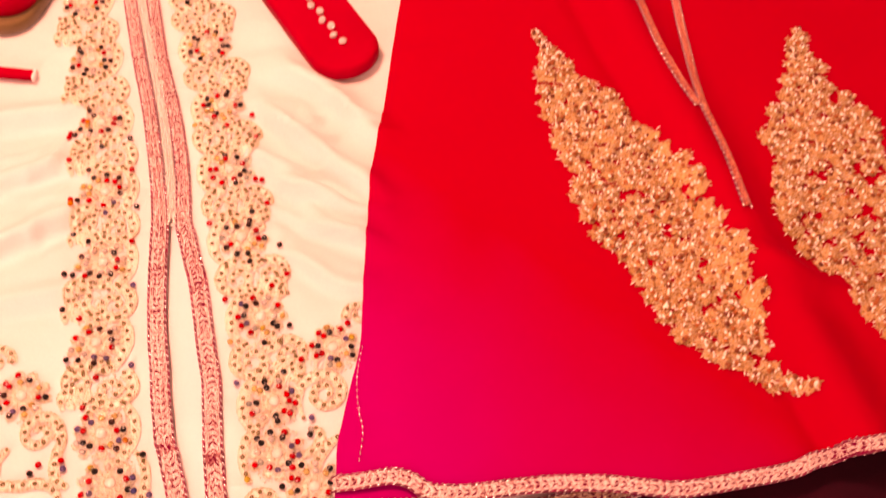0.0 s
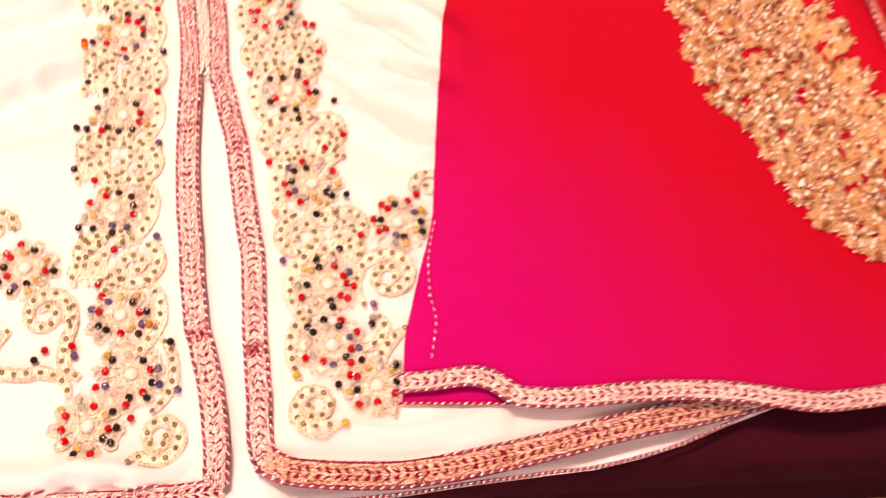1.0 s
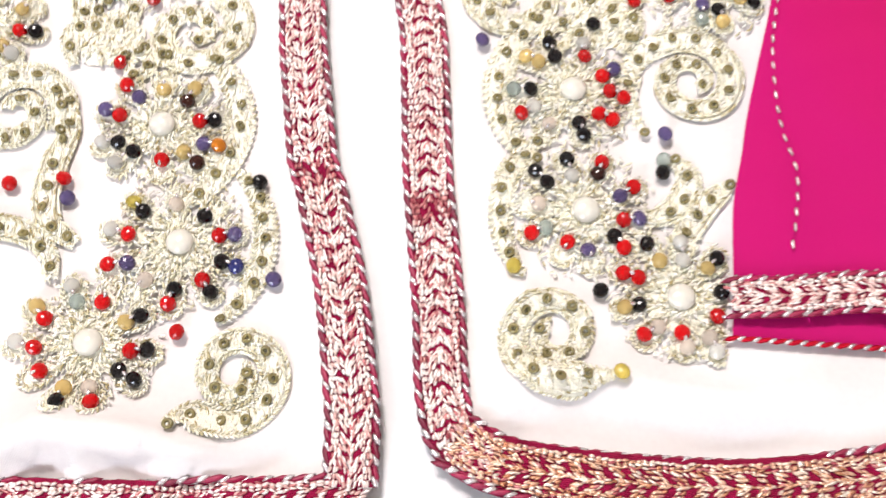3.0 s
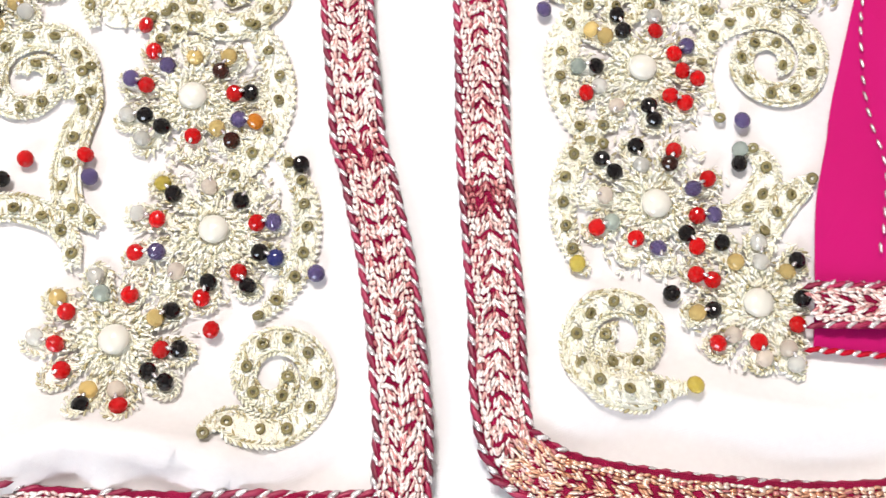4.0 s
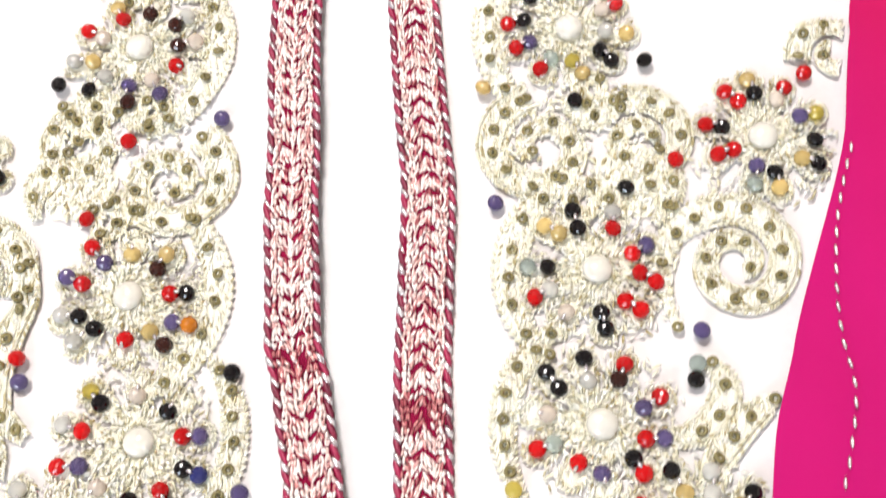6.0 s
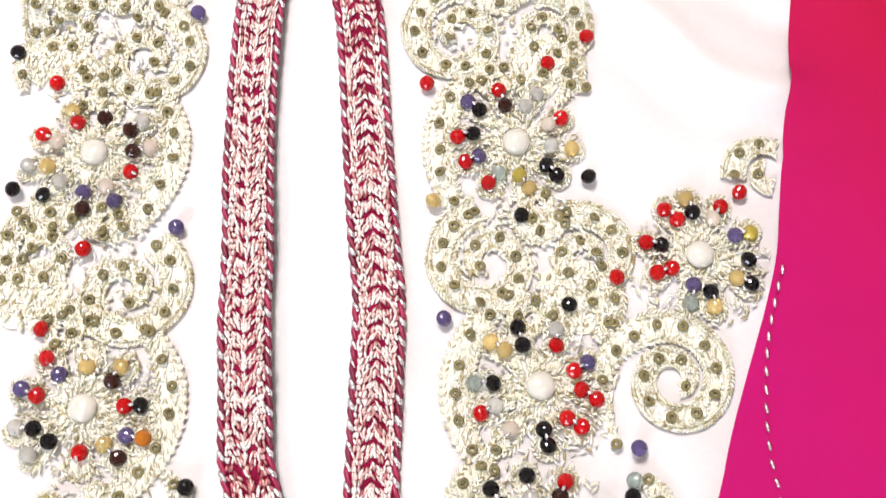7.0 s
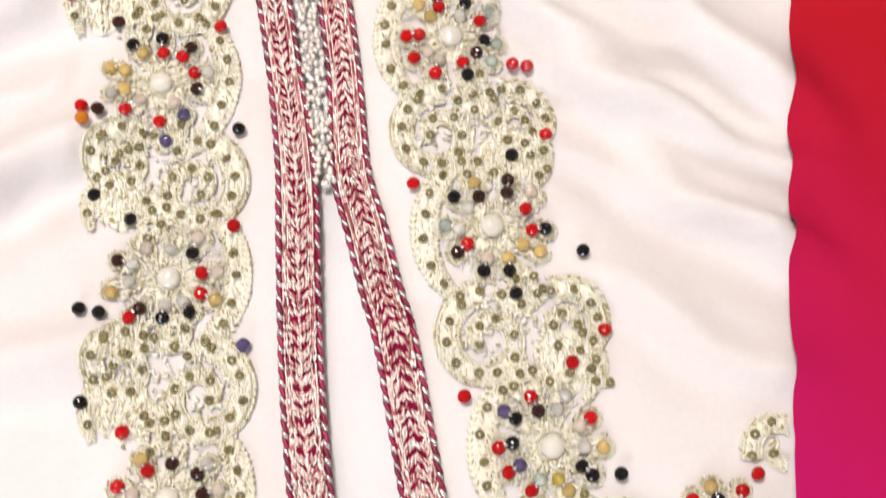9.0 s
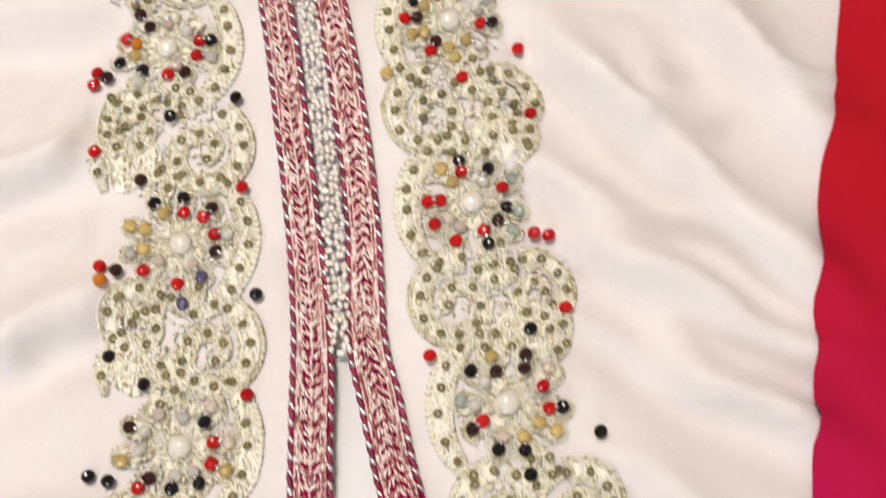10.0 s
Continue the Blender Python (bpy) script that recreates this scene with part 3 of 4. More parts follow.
def band(name, centre, widths, parent, z_of, keep, materials, label, olive_step=0.0080, olive=True, single=True):
    """A couched band: padded thread ground, two rows of twisted cord, seed beads between, olive beads along the middle."""
    tan = tangents(centre)
    pad_v, pad_f = [], []
    for p, t, w in zip(centre, tan, widths):
        for u, h in ((-0.5, 0.0002), (-0.3, 0.0009), (0.3, 0.0009), (0.5, 0.0002)):
            q = p + side(t) * u * w
            pad_v.append((q.x, q.y, z_of(q.x, q.y) + h))
    for i in range(len(centre) - 1):
        mid = centre[i]
        if keep(mid.x, mid.y):
            for j in range(3):
                pad_f.append((i * 4 + j, (i + 1) * 4 + j, (i + 1) * 4 + j + 1, i * 4 + j + 1))
    if not pad_f:
        return None
    ground = mesh_object(name, pad_v, pad_f, materials[0], parent, label)
    acc = Pieces()
    for sign in (-1, 1):
        line = [p + side(t) * sign * 0.5 * w for p, t, w in zip(centre, tan, widths)]
        cord_line(acc, walk_points(line, 0.00095), lambda x, y: z_of(x, y) + 0.0009, 0.00062, 0.00125, 0, 0.5 * sign, keep)
        line = [p + side(t) * sign * 0.34 * w for p, t, w in zip(centre, tan, widths)]
        cord_line(acc, walk_points(line, 0.0010), lambda x, y: z_of(x, y) + 0.0012, 0.00045, 0.0012, 0, -0.4 * sign, keep)
    # fine stitches of thread, slanted to imitate glints, and seed beads over the ground
    for u in (-0.24, -0.10, 0.06, 0.20):
        line = [p + side(t) * u * w for p, t, w in zip(centre, tan, widths)]
        for p in walk_points(line, 0.0016):
            if keep(p.x, p.y) and random.random() < 0.55:
                q = p + Vector((random.uniform(-0.0007, 0.0007), random.uniform(-0.0007, 0.0007), 0))
                acc.grain((q.x, q.y, z_of(q.x, q.y) + 0.0013), (random.uniform(-0.1, 0.7), -1, 0.1), random.uniform(0.0020, 0.0042), random.uniform(0.00028, 0.00046), 0)
        for p in walk_points(line, 0.0046):
            if keep(p.x, p.y) and random.random() < 0.8:
                q = p + Vector((random.uniform(-0.0006, 0.0006), random.uniform(-0.0006, 0.0006), 0))
                acc.grain((q.x, q.y, z_of(q.x, q.y) + 0.0014), (random.uniform(-1, 1), random.uniform(-1, 1), 0.2), 0.0019, 0.00052, 1)
    acc.make("cord_work", materials[1:], ground, "", "stuff")
    if olive:
        far = Pieces()
        for p, w in zip(walk_points(centre, olive_step), range(999)):
            q = p + Vector((random.uniform(-0.0009, 0.0009), random.uniform(-0.0009, 0.0009), 0))
            if keep(q.x, q.y) and not any((q.x - a) ** 2 + (q.y - b) ** 2 < 0.0036 ** 2 for a, b in taken):
                if not single:
                    far.grain((q.x, q.y, z_of(q.x, q.y) + 0.0020), (1, random.uniform(-1, 1), 0), 0.0042, 0.0019)
                else:
                    put("olive_bead", OLIVE_MESH, q.x, q.y, z_of(q.x, q.y) + 0.0020, ground, "")
        if far.v:
            far.make("olive_bead_rest", OLIVE_REST, ground, "", "stuff")
    return ground


PALE = (PAD, CORD, SEED_GLINT)


def on_white(x, y):
    return not hidden(x, y)


def spiral(c, radius, start, turns, hand, width, tail=None, parent=None, z_of=white_z, keep=on_white, materials=PALE, label="pale gold scroll of couched cord and beads", single=True):
    """A scroll that curls inwards; tail: an outer point from which its stem comes."""
    pts, widths = [], []
    total = turns * 360
    n = int(total / 4)
    for k in range(n + 1):
        f = k / n
        r = radius * (1 - 0.80 * f ** 0.9)
        a = radians(start + hand * total * f)
        pts.append(Vector((c[0] + r * math.cos(a), c[1] + r * math.sin(a) * 1.04, 0)))
        widths.append(width * (1 - 0.62 * f))
    if tail:
        end = Vector((*tail, 0))
        lead = pts[0] - pts[1]
        lead.normalize()
        d = (end - pts[0]).length
        stem = [pts[0] * (1 - t) ** 2 + (pts[0] + lead * d * 0.6) * 2 * t * (1 - t) + end * t * t for t in [k / 14 for k in range(14, 0, -1)]]
        widths = [width * (0.25 + 0.75 * k / 14) for k in range(14)] + widths
        pts = stem + pts
    return band("scroll", pts, widths, parent, z_of, keep, materials, label, single=single)


def petal_points(c, angle, inner, outer, half):
    """A drop-shaped loop from the flower's middle outwards."""
    d = Vector((math.cos(angle), math.sin(angle), 0))
    s = side(d)
    pts = []
    for k in range(25):
        a = -math.pi + 2 * math.pi * k / 24
        r = (inner + outer) / 2 + (outer - inner) / 2 * math.cos(a)
        w = half * math.sin(a) * (0.72 + 0.28 * math.cos(a))
        pts.append(Vector((c[0], c[1], 0)) + d * r + s * w)
    return pts


def petals_of(codes, rng):
    """Inner and outer bead, direction of the petal, distance of both beads and the turn of the outer one."""
    out = []
    tokens = codes.split()
    for k, token in enumerate(tokens):
        pair, *rest = token.split(":")
        if rest:
            angle, inner, outer, turn = (float(v) for v in rest)
        else:
            angle, inner, outer, turn = 360 * k / len(tokens) + rng.uniform(-6, 6), rng.uniform(13, 15.5), rng.uniform(18.5, 21), rng.uniform(-4, 4)
        out.append((pair, radians(angle), inner / 1000, outer / 1000, radians(turn)))
    return out


def flower(c, codes, parent, rng):
    """Pearl flower: a ring of looped cord petals, each holding two glass beads."""
    petals = petals_of(codes, rng)
    acc = Pieces()
    n = len(petals)
    z = lambda x, y: white_z(x, y) + 0.0009
    # thread ground in the middle and in the petals
    verts, faces = [(c[0], c[1], white_z(*c) + 0.0016)], []
    for k in range(30):
        a = 2 * math.pi * k / 30
        r = 0.0112 + 0.0012 * math.cos(a * n)
        x, y = c[0] + r * math.cos(a), c[1] + r * math.sin(a)
        verts.append((x, y, white_z(x, y) + 0.0003))
        faces.append((0, 1 + k, 1 + (k + 1) % 30))
    for _, a, _, far, _ in petals:
        loop = petal_points(c, a, 0.0085, far + 0.0036, 0.0054)[:-1]
        m = len(verts)
        mid = sum(loop, Vector()) / len(loop)
        verts.append((mid.x, mid.y, white_z(mid.x, mid.y) + 0.0011))
        for j, q in enumerate(loop):
            verts.append((q.x, q.y, white_z(q.x, q.y) + 0.0003))
            faces.append((m, m + 1 + j, m + 1 + (j + 1) % len(loop)))
    faces = [f for f in faces if on_white(*verts[f[1]][:2])]
    head = mesh_object("flower", verts, faces, PAD, parent, "pearl flower with looped petals and glass beads")
    for k in range(330):
        r, t = (rng.uniform(0.0055, 0.0118) if k < 150 else rng.uniform(0.0115, 0.0215)), rng.uniform(0, 2 * math.pi)
        x, y = c[0] + r * math.cos(t), c[1] + r * math.sin(t)
        if on_white(x, y):
            way = (math.cos(t) + rng.uniform(-0.6, 0.6), math.sin(t) + rng.uniform(-0.6, 0.6), 0.1)
            acc.grain((x, y, white_z(x, y) + 0.0019), way, rng.uniform(0.0014, 0.0028), rng.uniform(0.0003, 0.0005), rng.choice((0, 0, 1)))
    line = [Vector((c[0] + 0.0058 * math.cos(a), c[1] + 0.0058 * math.sin(a), 0)) for a in [2 * math.pi * k / 60 for k in range(61)]]
    cord_line(acc, walk_points(line, 0.0013), lambda x, y: white_z(x, y) + 0.0019, 0.0006, 0.0013, 0, 0.5, on_white)
    put("pearl", PEARL_MESH, c[0], c[1], white_z(*c) + 0.0028, head, "round ivory pearl", 0.1)
    for pair, a, near, far, turn in petals:
        loop = petal_points(c, a, 0.0090, far + 0.0044, 0.0055)
        cord_line(acc, walk_points(loop, 0.00075), z, 0.00062, 0.0013, 0, 0.5, on_white)
        loop = petal_points(c, a, 0.0098, far + 0.0032, 0.0043)
        cord_line(acc, walk_points(loop, 0.00075), z, 0.00045, 0.0012, 0, -0.5, on_white)
        for r, letter, b in ((near, pair[0], a - turn / 2), (far, pair[1], a + turn / 2)):
            crystal(letter, c[0] + r * math.cos(b), c[1] + r * math.sin(b), head)
        d = Vector((math.cos(a), math.sin(a), 0))
        q = Vector((c[0], c[1], 0)) + d * (near + far) / 2
        if on_white(q.x, q.y):
            acc.grain((q.x, q.y, white_z(q.x, q.y) + 0.0045), d, 0.0026, 0.0006, 2)
    acc.make("cord_work", (CORD, SEED_GLINT, SILVER), head, "", "stuff")
    return head


# middle; petals: inner and outer bead, direction, distances in millimetres, turn of the outer bead
LEFT_FLOWERS = [
    ((-0.0730, -0.0990), "re:83:14:18:-5 ak:38:13:18:-1 rk:-2:14:19:+4 kk:-32:14:20:+3 er:-73:15:20:+2 ak:-102:16:21:+3 rp:-139:17:20:+1 rc:-170:17:23:-6 ra:156:17:22:-6 gc:119:15:21:+1"),
    ((-0.0520, -0.0610), "ky:147:17:22:-1 ea:105:14:18:-5 kr:60:12:16:+1 rp:17:13:18:-2 kb:-18:16:21:+2 rk:-50:16:21:+1 kr:-85:17:22:-4 er:-118:17:21:+0 pr:-149:18:24:-6 rc:179:17:23:-2"),
    ((-0.0680, -0.0180), "pr:139:13:20:+1 ar:98:13:17:-2 na:57:12:17:+4 rk:13:13:18:+0 po:-18:17:22:+5 an:-43:14:20:+4 rn:-79:14:18:-3 kc:-123:14:21:-5 kc:-149:16:21:-7 rp:175:15:20:-2"),
    ((-0.0890, 0.0670), "nr:88:13:17:-3 nc:46:14:19:+2 ne:14:13:19:+3 ra:-20:15:19:-2 ep:-55:14:20:+3 pn:-85:15:21:+2 ck:-123:15:22:-2 ac:-153:16:22:-6 er:173:13:19:-5 ra:131:13:18:-1"),
    ((-0.1000, 0.1500), "ea:134:15:18:+3 cn:165:15:21:+2 ca:-164:15:22:+10 nr:-125:16:21:-1 ck:-90:11:16:+0 ck:-53:11:16:+0 ra:-21:14:20:+1 re:12:13:19:-1 ke:55:13:19:+7 cg:88:11:15:-4"),
    ((-0.1140, 0.2300), "ak:129:15:21:+4 rk:95:13:19:+2 rn:59:14:19:-2 rc:20:14:19:-3 nr:-10:15:19:-4 ep:-51:11:17:+2 rp:-81:17:25:+5 er:-129:11:18:-3 ac:-162:15:20:+4 aa:166:16:22:+2"),
    ((-0.1350, 0.3150), "or:173:14:19:-5 nn:135:13:20:+0 er:98:11:15:+2 cn:53:11:15:+5 rk:16:14:19:-2 rc:-10:14:20:+4 en:-51:10:15:+6 rn:-78:13:17:-3 kc:-122:14:19:+8 ak:-160:14:21:+6"),
    ((-0.1610, 0.3980), "kn rc an cr kk ea rn nk cc ak"), ((-0.1870, 0.4820), "rn kc an cr rk ea rn ck cc ak"),
]
RIGHT_FLOWERS = [
    ((0.1130, -0.0590), "rr:161:15:20:+2 ka:-162:14:19:+1 er:-125:13:18:-6 re:-83:12:17:+5 ec:-54:16:21:-2 rk:-23:13:17:-1 kk:13:13:17:+0 ak:54:14:19:+0 cc:92:13:19:+3 ak:124:14:21:+2"),
    ((0.0800, -0.0320), "nr:78:14:19:+0 pr:34:13:19:+4 rp:-6:13:18:+6 kr:-40:13:18:-2 pr:-80:14:18:+4 rn:-112:13:17:+2 gr:-149:15:20:-1 ea:-179:16:20:+3 kk:148:16:22:-4 ck:115:13:20:-3"),
    ((0.0720, 0.0150), "kk:122:14:20:-3 rc:81:14:19:+6 rp:36:12:17:+2 rr:1:13:18:-8 rr:-39:13:18:+6 kk:-76:14:19:+3 er:-114:17:21:+2 cr:-145:16:21:+1 kg:-172:15:21:+1 aa:147:16:21:+3"),
    ((0.0510, 0.0970), "nr:116:14:20:+2 cc:82:14:20:-7 er:41:13:18:-1 ca:4:12:19:-2 kk:-30:13:18:-2 ya:-71:12:17:+10 gr:-110:13:18:-4 pr:-146:14:19:+1 kr:-177:15:20:+6 kp:148:17:22:+1"),
    ((0.0230, 0.1800), "nn:73:15:20:+5 re:39:15:21:+15 rk:1:16:21:+3 aa:-24:14:21:+2 ak:-62:14:19:-5 ek:-95:13:18:-2 rn:-138:12:17:+1 cg:-174:13:18:-6 ck:145:12:19:+0 na:116:13:19:-1"),
    ((0.0010, 0.2600), "rk:114:14:19:-2 ck:72:10:16:+0 rg:37:14:19:+3 kg:-2:14:19:-3 ng:-31:13:20:+2 rk:-64:13:19:-1 er:-108:12:18:+4 er:-140:12:18:-3 rr:-174:13:18:+2 aa:138:12:19:-1"),
    ((-0.0170, 0.3400), "nr:-178:14:19:+3 aa:-150:12:17:-3 nr:-115:11:16:+3 aa:-81:12:17:+9 ac:-40:11:17:+9 rk:2:13:18:+3 cc:40:13:18:+0 nk:82:13:18:+0 rc:120:13:18:+0 ak:155:13:18:+0"),
    ((-0.0430, 0.4210), "nk rc an cr nk ea rn ak cc nr"), ((-0.0690, 0.5030), "kc rc an er rk ea rn ck cc ak"),
]
SIDE_FLOWERS = [
    ((-0.1420, 0.0140), "rk ak kn ar rr nr rk pn ka ac"),
    ((0.1170, 0.0680), "ka:108:15:20:+4 rr:132:14:19:+6 kr:176:13:18:+1 rr:-144:11:16:-3 pg:-94:11:17:+2 ka:-68:13:18:+0 ak:-23:14:19:+4 kk:5:16:21:+2 py:37:14:19:-5 er:76:14:19:-3"),
]
EVERY = [f[0] for f in LEFT_FLOWERS + RIGHT_FLOWERS + SIDE_FLOWERS]
rng = random.Random(5)
for c, codes in LEFT_FLOWERS + RIGHT_FLOWERS + SIDE_FLOWERS:
    flower(c, codes, caftan, rng)

# loose beads at the ends of the scrolls, by colour
LOOSE = {
    "r": [(-0.114, -0.047), (-0.096, -0.043), (-0.046, -0.092), (-0.088, 0.004), (-0.109, 0.090), (-0.083, 0.033), (0.017, 0.113), (0.057, 0.129), (0.069, 0.143), (0.091, 0.055), (0.128, 0.093), (-0.077, 0.172), (-0.143, 0.216),
          (-0.093, 0.256), (-0.163, 0.301), (-0.163, 0.295), (-0.155, 0.264), (-0.009, 0.195), (0.027, 0.250), (0.033, 0.250), (0.042, 0.220), (0.021, 0.302), (-0.009, 0.314), (0.013, 0.332)],
    "k": [(-0.119, -0.055), (-0.030, -0.036), (0.087, -0.060), (0.105, -0.014), (0.129, -0.003), (-0.112, 0.049), (-0.127, 0.100), (0.057, 0.071), (0.077, 0.089), (0.077, 0.043), (-0.132, 0.135), (-0.124, 0.134), (-0.118, 0.172),
          (-0.135, 0.182), (-0.080, 0.212), (-0.128, 0.284), (-0.102, 0.295), (0.034, 0.154), (0.059, 0.173), (0.029, 0.210)],
    "p": [(-0.093, -0.050), (-0.019, -0.070), (0.105, 0.001), (-0.068, 0.126), (-0.055, 0.046), (0.038, 0.031)],
    "y": [(0.095, -0.088), (0.058, -0.055)],
    "g": [(0.105, -0.009)],
    "a": [(0.027, 0.071), (-0.041, 0.313)],
    "o": [(-0.141, 0.210)],
    "n": [(-0.136, 0.215), (-0.135, 0.255), (-0.158, 0.299)],
}
for letter, places in LOOSE.items():
    for x, y in places:
        crystal(letter, x, y, caftan)


def filled_ground(c, rx, ry, parent, rng):
    """Padded patch of pale gold thread with an uneven outline."""
    verts, faces = [], []
    lobes = rng.uniform(0, 6)
    for k in range(5):
        for j in range(26):
            t = 2 * math.pi * j / 26
            f = k / 4 * (1 + 0.10 * math.cos(5 * t + lobes))
            x, y = c[0] + rx * f * math.cos(t), c[1] + ry * f * math.sin(t)
            verts.append((x, y, white_z(x, y) + 0.0007 - 0.0004 * (k == 4)))
            if k:
                faces.append(((k - 1) * 26 + j, k * 26 + j, k * 26 + (j + 1) % 26, (k - 1) * 26 + (j + 1) % 26))
    faces = [f for f in faces if on_white(*verts[f[1]][:2])]
    if faces:
        ground = mesh_object("embroidered_ground", verts, faces, PAD, parent, "pale gold thread ground")
        acc = Pieces()
        for _ in range(110):
            f, t = 0.96 * math.sqrt(rng.random()), rng.uniform(0, 6.28)
            x, y = c[0] + rx * f * math.cos(t), c[1] + ry * f * math.sin(t)
            if on_white(x, y):
                acc.grain((x, y, white_z(x, y) + 0.0013), (rng.uniform(-0.7, 0.7), 1, 0.05), rng.uniform(0.0018, 0.0034), rng.uniform(0.0004, 0.0007), rng.choice((0, 0, 1)))
        acc.make("cord_work", (CORD, SEED_GLINT), ground, "", "stuff")


# scrolls between the flowers of each column, arcs on the side of the braid
for column, hand in ((LEFT_FLOWERS, 1), (RIGHT_FLOWERS, -1)):
    for (a, _), (b, _) in zip(column, column[1:]):
        near = a[1] < 0.25
        if b[1] - a[1] > 0.06:
            mx, my = (a[0] + b[0]) / 2, (a[1] + b[1]) / 2
            turn = rng.uniform(-12, 12)
            spiral((mx + hand * 0.0125, my - 0.003), 0.0185, 80 * hand + 90 - 90 * hand + turn, 1.35, -hand, 0.0108, None, caftan, single=near)
            spiral((mx - hand * 0.0185, my + 0.005), 0.0150, 90 - 30 * hand, 1.35, hand, 0.0092, None, caftan, single=near)
            # leaf that hangs from the outer scroll
            tip, top = Vector((mx - hand * 0.0262, my - 0.0225, 0)), Vector((mx - hand * 0.0240, my + 0.002, 0))
            filled_ground((mx - hand * 0.0165, my - 0.0095), 0.0115, 0.0125, caftan, rng)
            pts = [top.lerp(tip, k / 16) + Vector((-hand * 0.0045 * math.sin(math.pi * k / 16), 0, 0)) for k in range(17)]
            band("leaf", pts, [0.0088 * (0.30 + 0.70 * math.sin(math.pi * min(1, 0.25 + 0.75 * k / 16))) for k in range(17)], caftan, white_z, on_white, PALE, "pale gold couched leaf", 0.009, True, near)
            # scattered couching stitches and seed beads that fill the ground of the column
            fill = Pieces()
            for _ in range(300):
                px, py = mx - hand * 0.003 + rng.uniform(-0.027, 0.027), my + rng.uniform(-0.024, 0.024)
                if on_white(px, py) and ((px - mx + hand * 0.003) / 0.027) ** 2 + ((py - my) / 0.026) ** 2 < 1:
                    t = rng.uniform(0, 3.14)
                    fill.grain((px, py, white_z(px, py) + 0.0011), (math.cos(t), math.sin(t), 0.05), rng.uniform(0.0016, 0.0034), rng.uniform(0.0004, 0.0008), rng.choice((0, 0, 1)))
            fill.make("ground_stitching", (CORD, SEED_GLINT), caftan, "pale gold filling stitches", "stuff")
            # small curls next to the flowers
            spiral((mx - hand * 0.004, my - 0.0205), 0.0075, 90 + 70 * hand, 1.1, -hand, 0.0062, None, caftan, single=near)
            spiral((mx - hand * 0.001, my + 0.0215), 0.0070, 270 - 60 * hand, 1.1, hand, 0.0060, None, caftan, single=near)
            # short stem that joins scroll and flower
            for q, r in ((a, 1), (b, -1)):
                pts = [Vector((q[0] - hand * 0.020 + hand * 0.017 * k / 14, q[1] + r * (0.0255 + 0.005 * math.sin(math.pi * k / 14)), 0)) for k in range(15)]
                band("stem", pts, [0.0080 * math.sin(math.pi * (0.06 + 0.88 * k / 14)) ** 0.5 for k in range(15)], caftan, white_z, on_white, PALE, "pale gold couched stem", 0.008, True, near)
    for (c, _) in column:
        if c[1] > -0.03:
            pts = [Vector((c[0] + hand * 0.0265 * math.cos(t), c[1] + 0.032 * math.sin(t), 0)) for t in [radians(-66 + 132 * k / 30) for k in range(31)]]
            band("scroll", pts, [0.0105 * (0.15 + 0.85 * math.sin(math.pi * (0.03 + 0.94 * k / 30)) ** 0.6) for k in range(31)], caftan, white_z, on_white, PALE, "pale gold scroll of couched cord and beads", 0.0075, True, c[1] < 0.25)
# corner scrolls and those of the hem rows
spiral((-0.0255, -0.1030), 0.0165, 240, 1.5, 1, 0.0104, (-0.0415, -0.1225), caftan)
spiral((0.0735, -0.0765), 0.0165, 300, 1.5, -1, 0.0104, (0.0925, -0.0890), caftan)
spiral((-0.1200, -0.0195), 0.0175, -15, 1.5, 1, 0.0104, None, caftan)
spiral((0.1135, 0.025), 0.0180, 130, 1.5, -1, 0.0104, (0.098, 0.002), caftan)
spiral((0.137, 0.103), 0.0120, 200, 1.2, -1, 0.0080, None, caftan)
spiral((-0.172, 0.046), 0.0140, 0, 1.2, 1, 0.0080, None, caftan)
for cx, cy, hand in ((-0.0525, -0.0610, 1), (0.0800, -0.0320, -1)):
    pts = [Vector((cx + hand * 0.0285 * math.cos(t), cy + 0.033 * math.sin(t), 0)) for t in [radians(-48 + 105 * k / 30) for k in range(31)]]
    band("scroll", pts, [0.0080 * (0.15 + 0.85 * math.sin(math.pi * (0.03 + 0.94 * k / 30)) ** 0.6) for k in range(31)], caftan, white_z, on_white, PALE, "pale gold scroll of couched cord and beads", 0.0075)
for line in ([(-0.1025, -0.012), (-0.1000, -0.024), (-0.1015, -0.037), (-0.1010, -0.050), (-0.0960, -0.060), (-0.0860, -0.066)],
             [(-0.170, -0.075), (-0.145, -0.0665), (-0.125, -0.066), (-0.113, -0.063), (-0.101, -0.065), (-0.094, -0.071), (-0.091, -0.079)],
             [(-0.142, -0.034), (-0.150, -0.046), (-0.146, -0.060)],
             [(0.109, -0.008), (0.114, -0.014), (0.112, -0.024), (0.106, -0.030), (0.099, -0.033)],
             [(0.128, -0.016), (0.120, -0.024), (0.115, -0.033), (0.111, -0.044)]):
    pts = smooth_line(line, 0.0012)
    n = len(pts) - 1
    band("scroll", pts, [0.0092 * (0.15 + 0.85 * math.sin(math.pi * (0.04 + 0.92 * k / n)) ** 0.6) for k in range(n + 1)], caftan, white_z, on_white, PALE, "pale gold scroll of couched cord and beads", 0.0075)

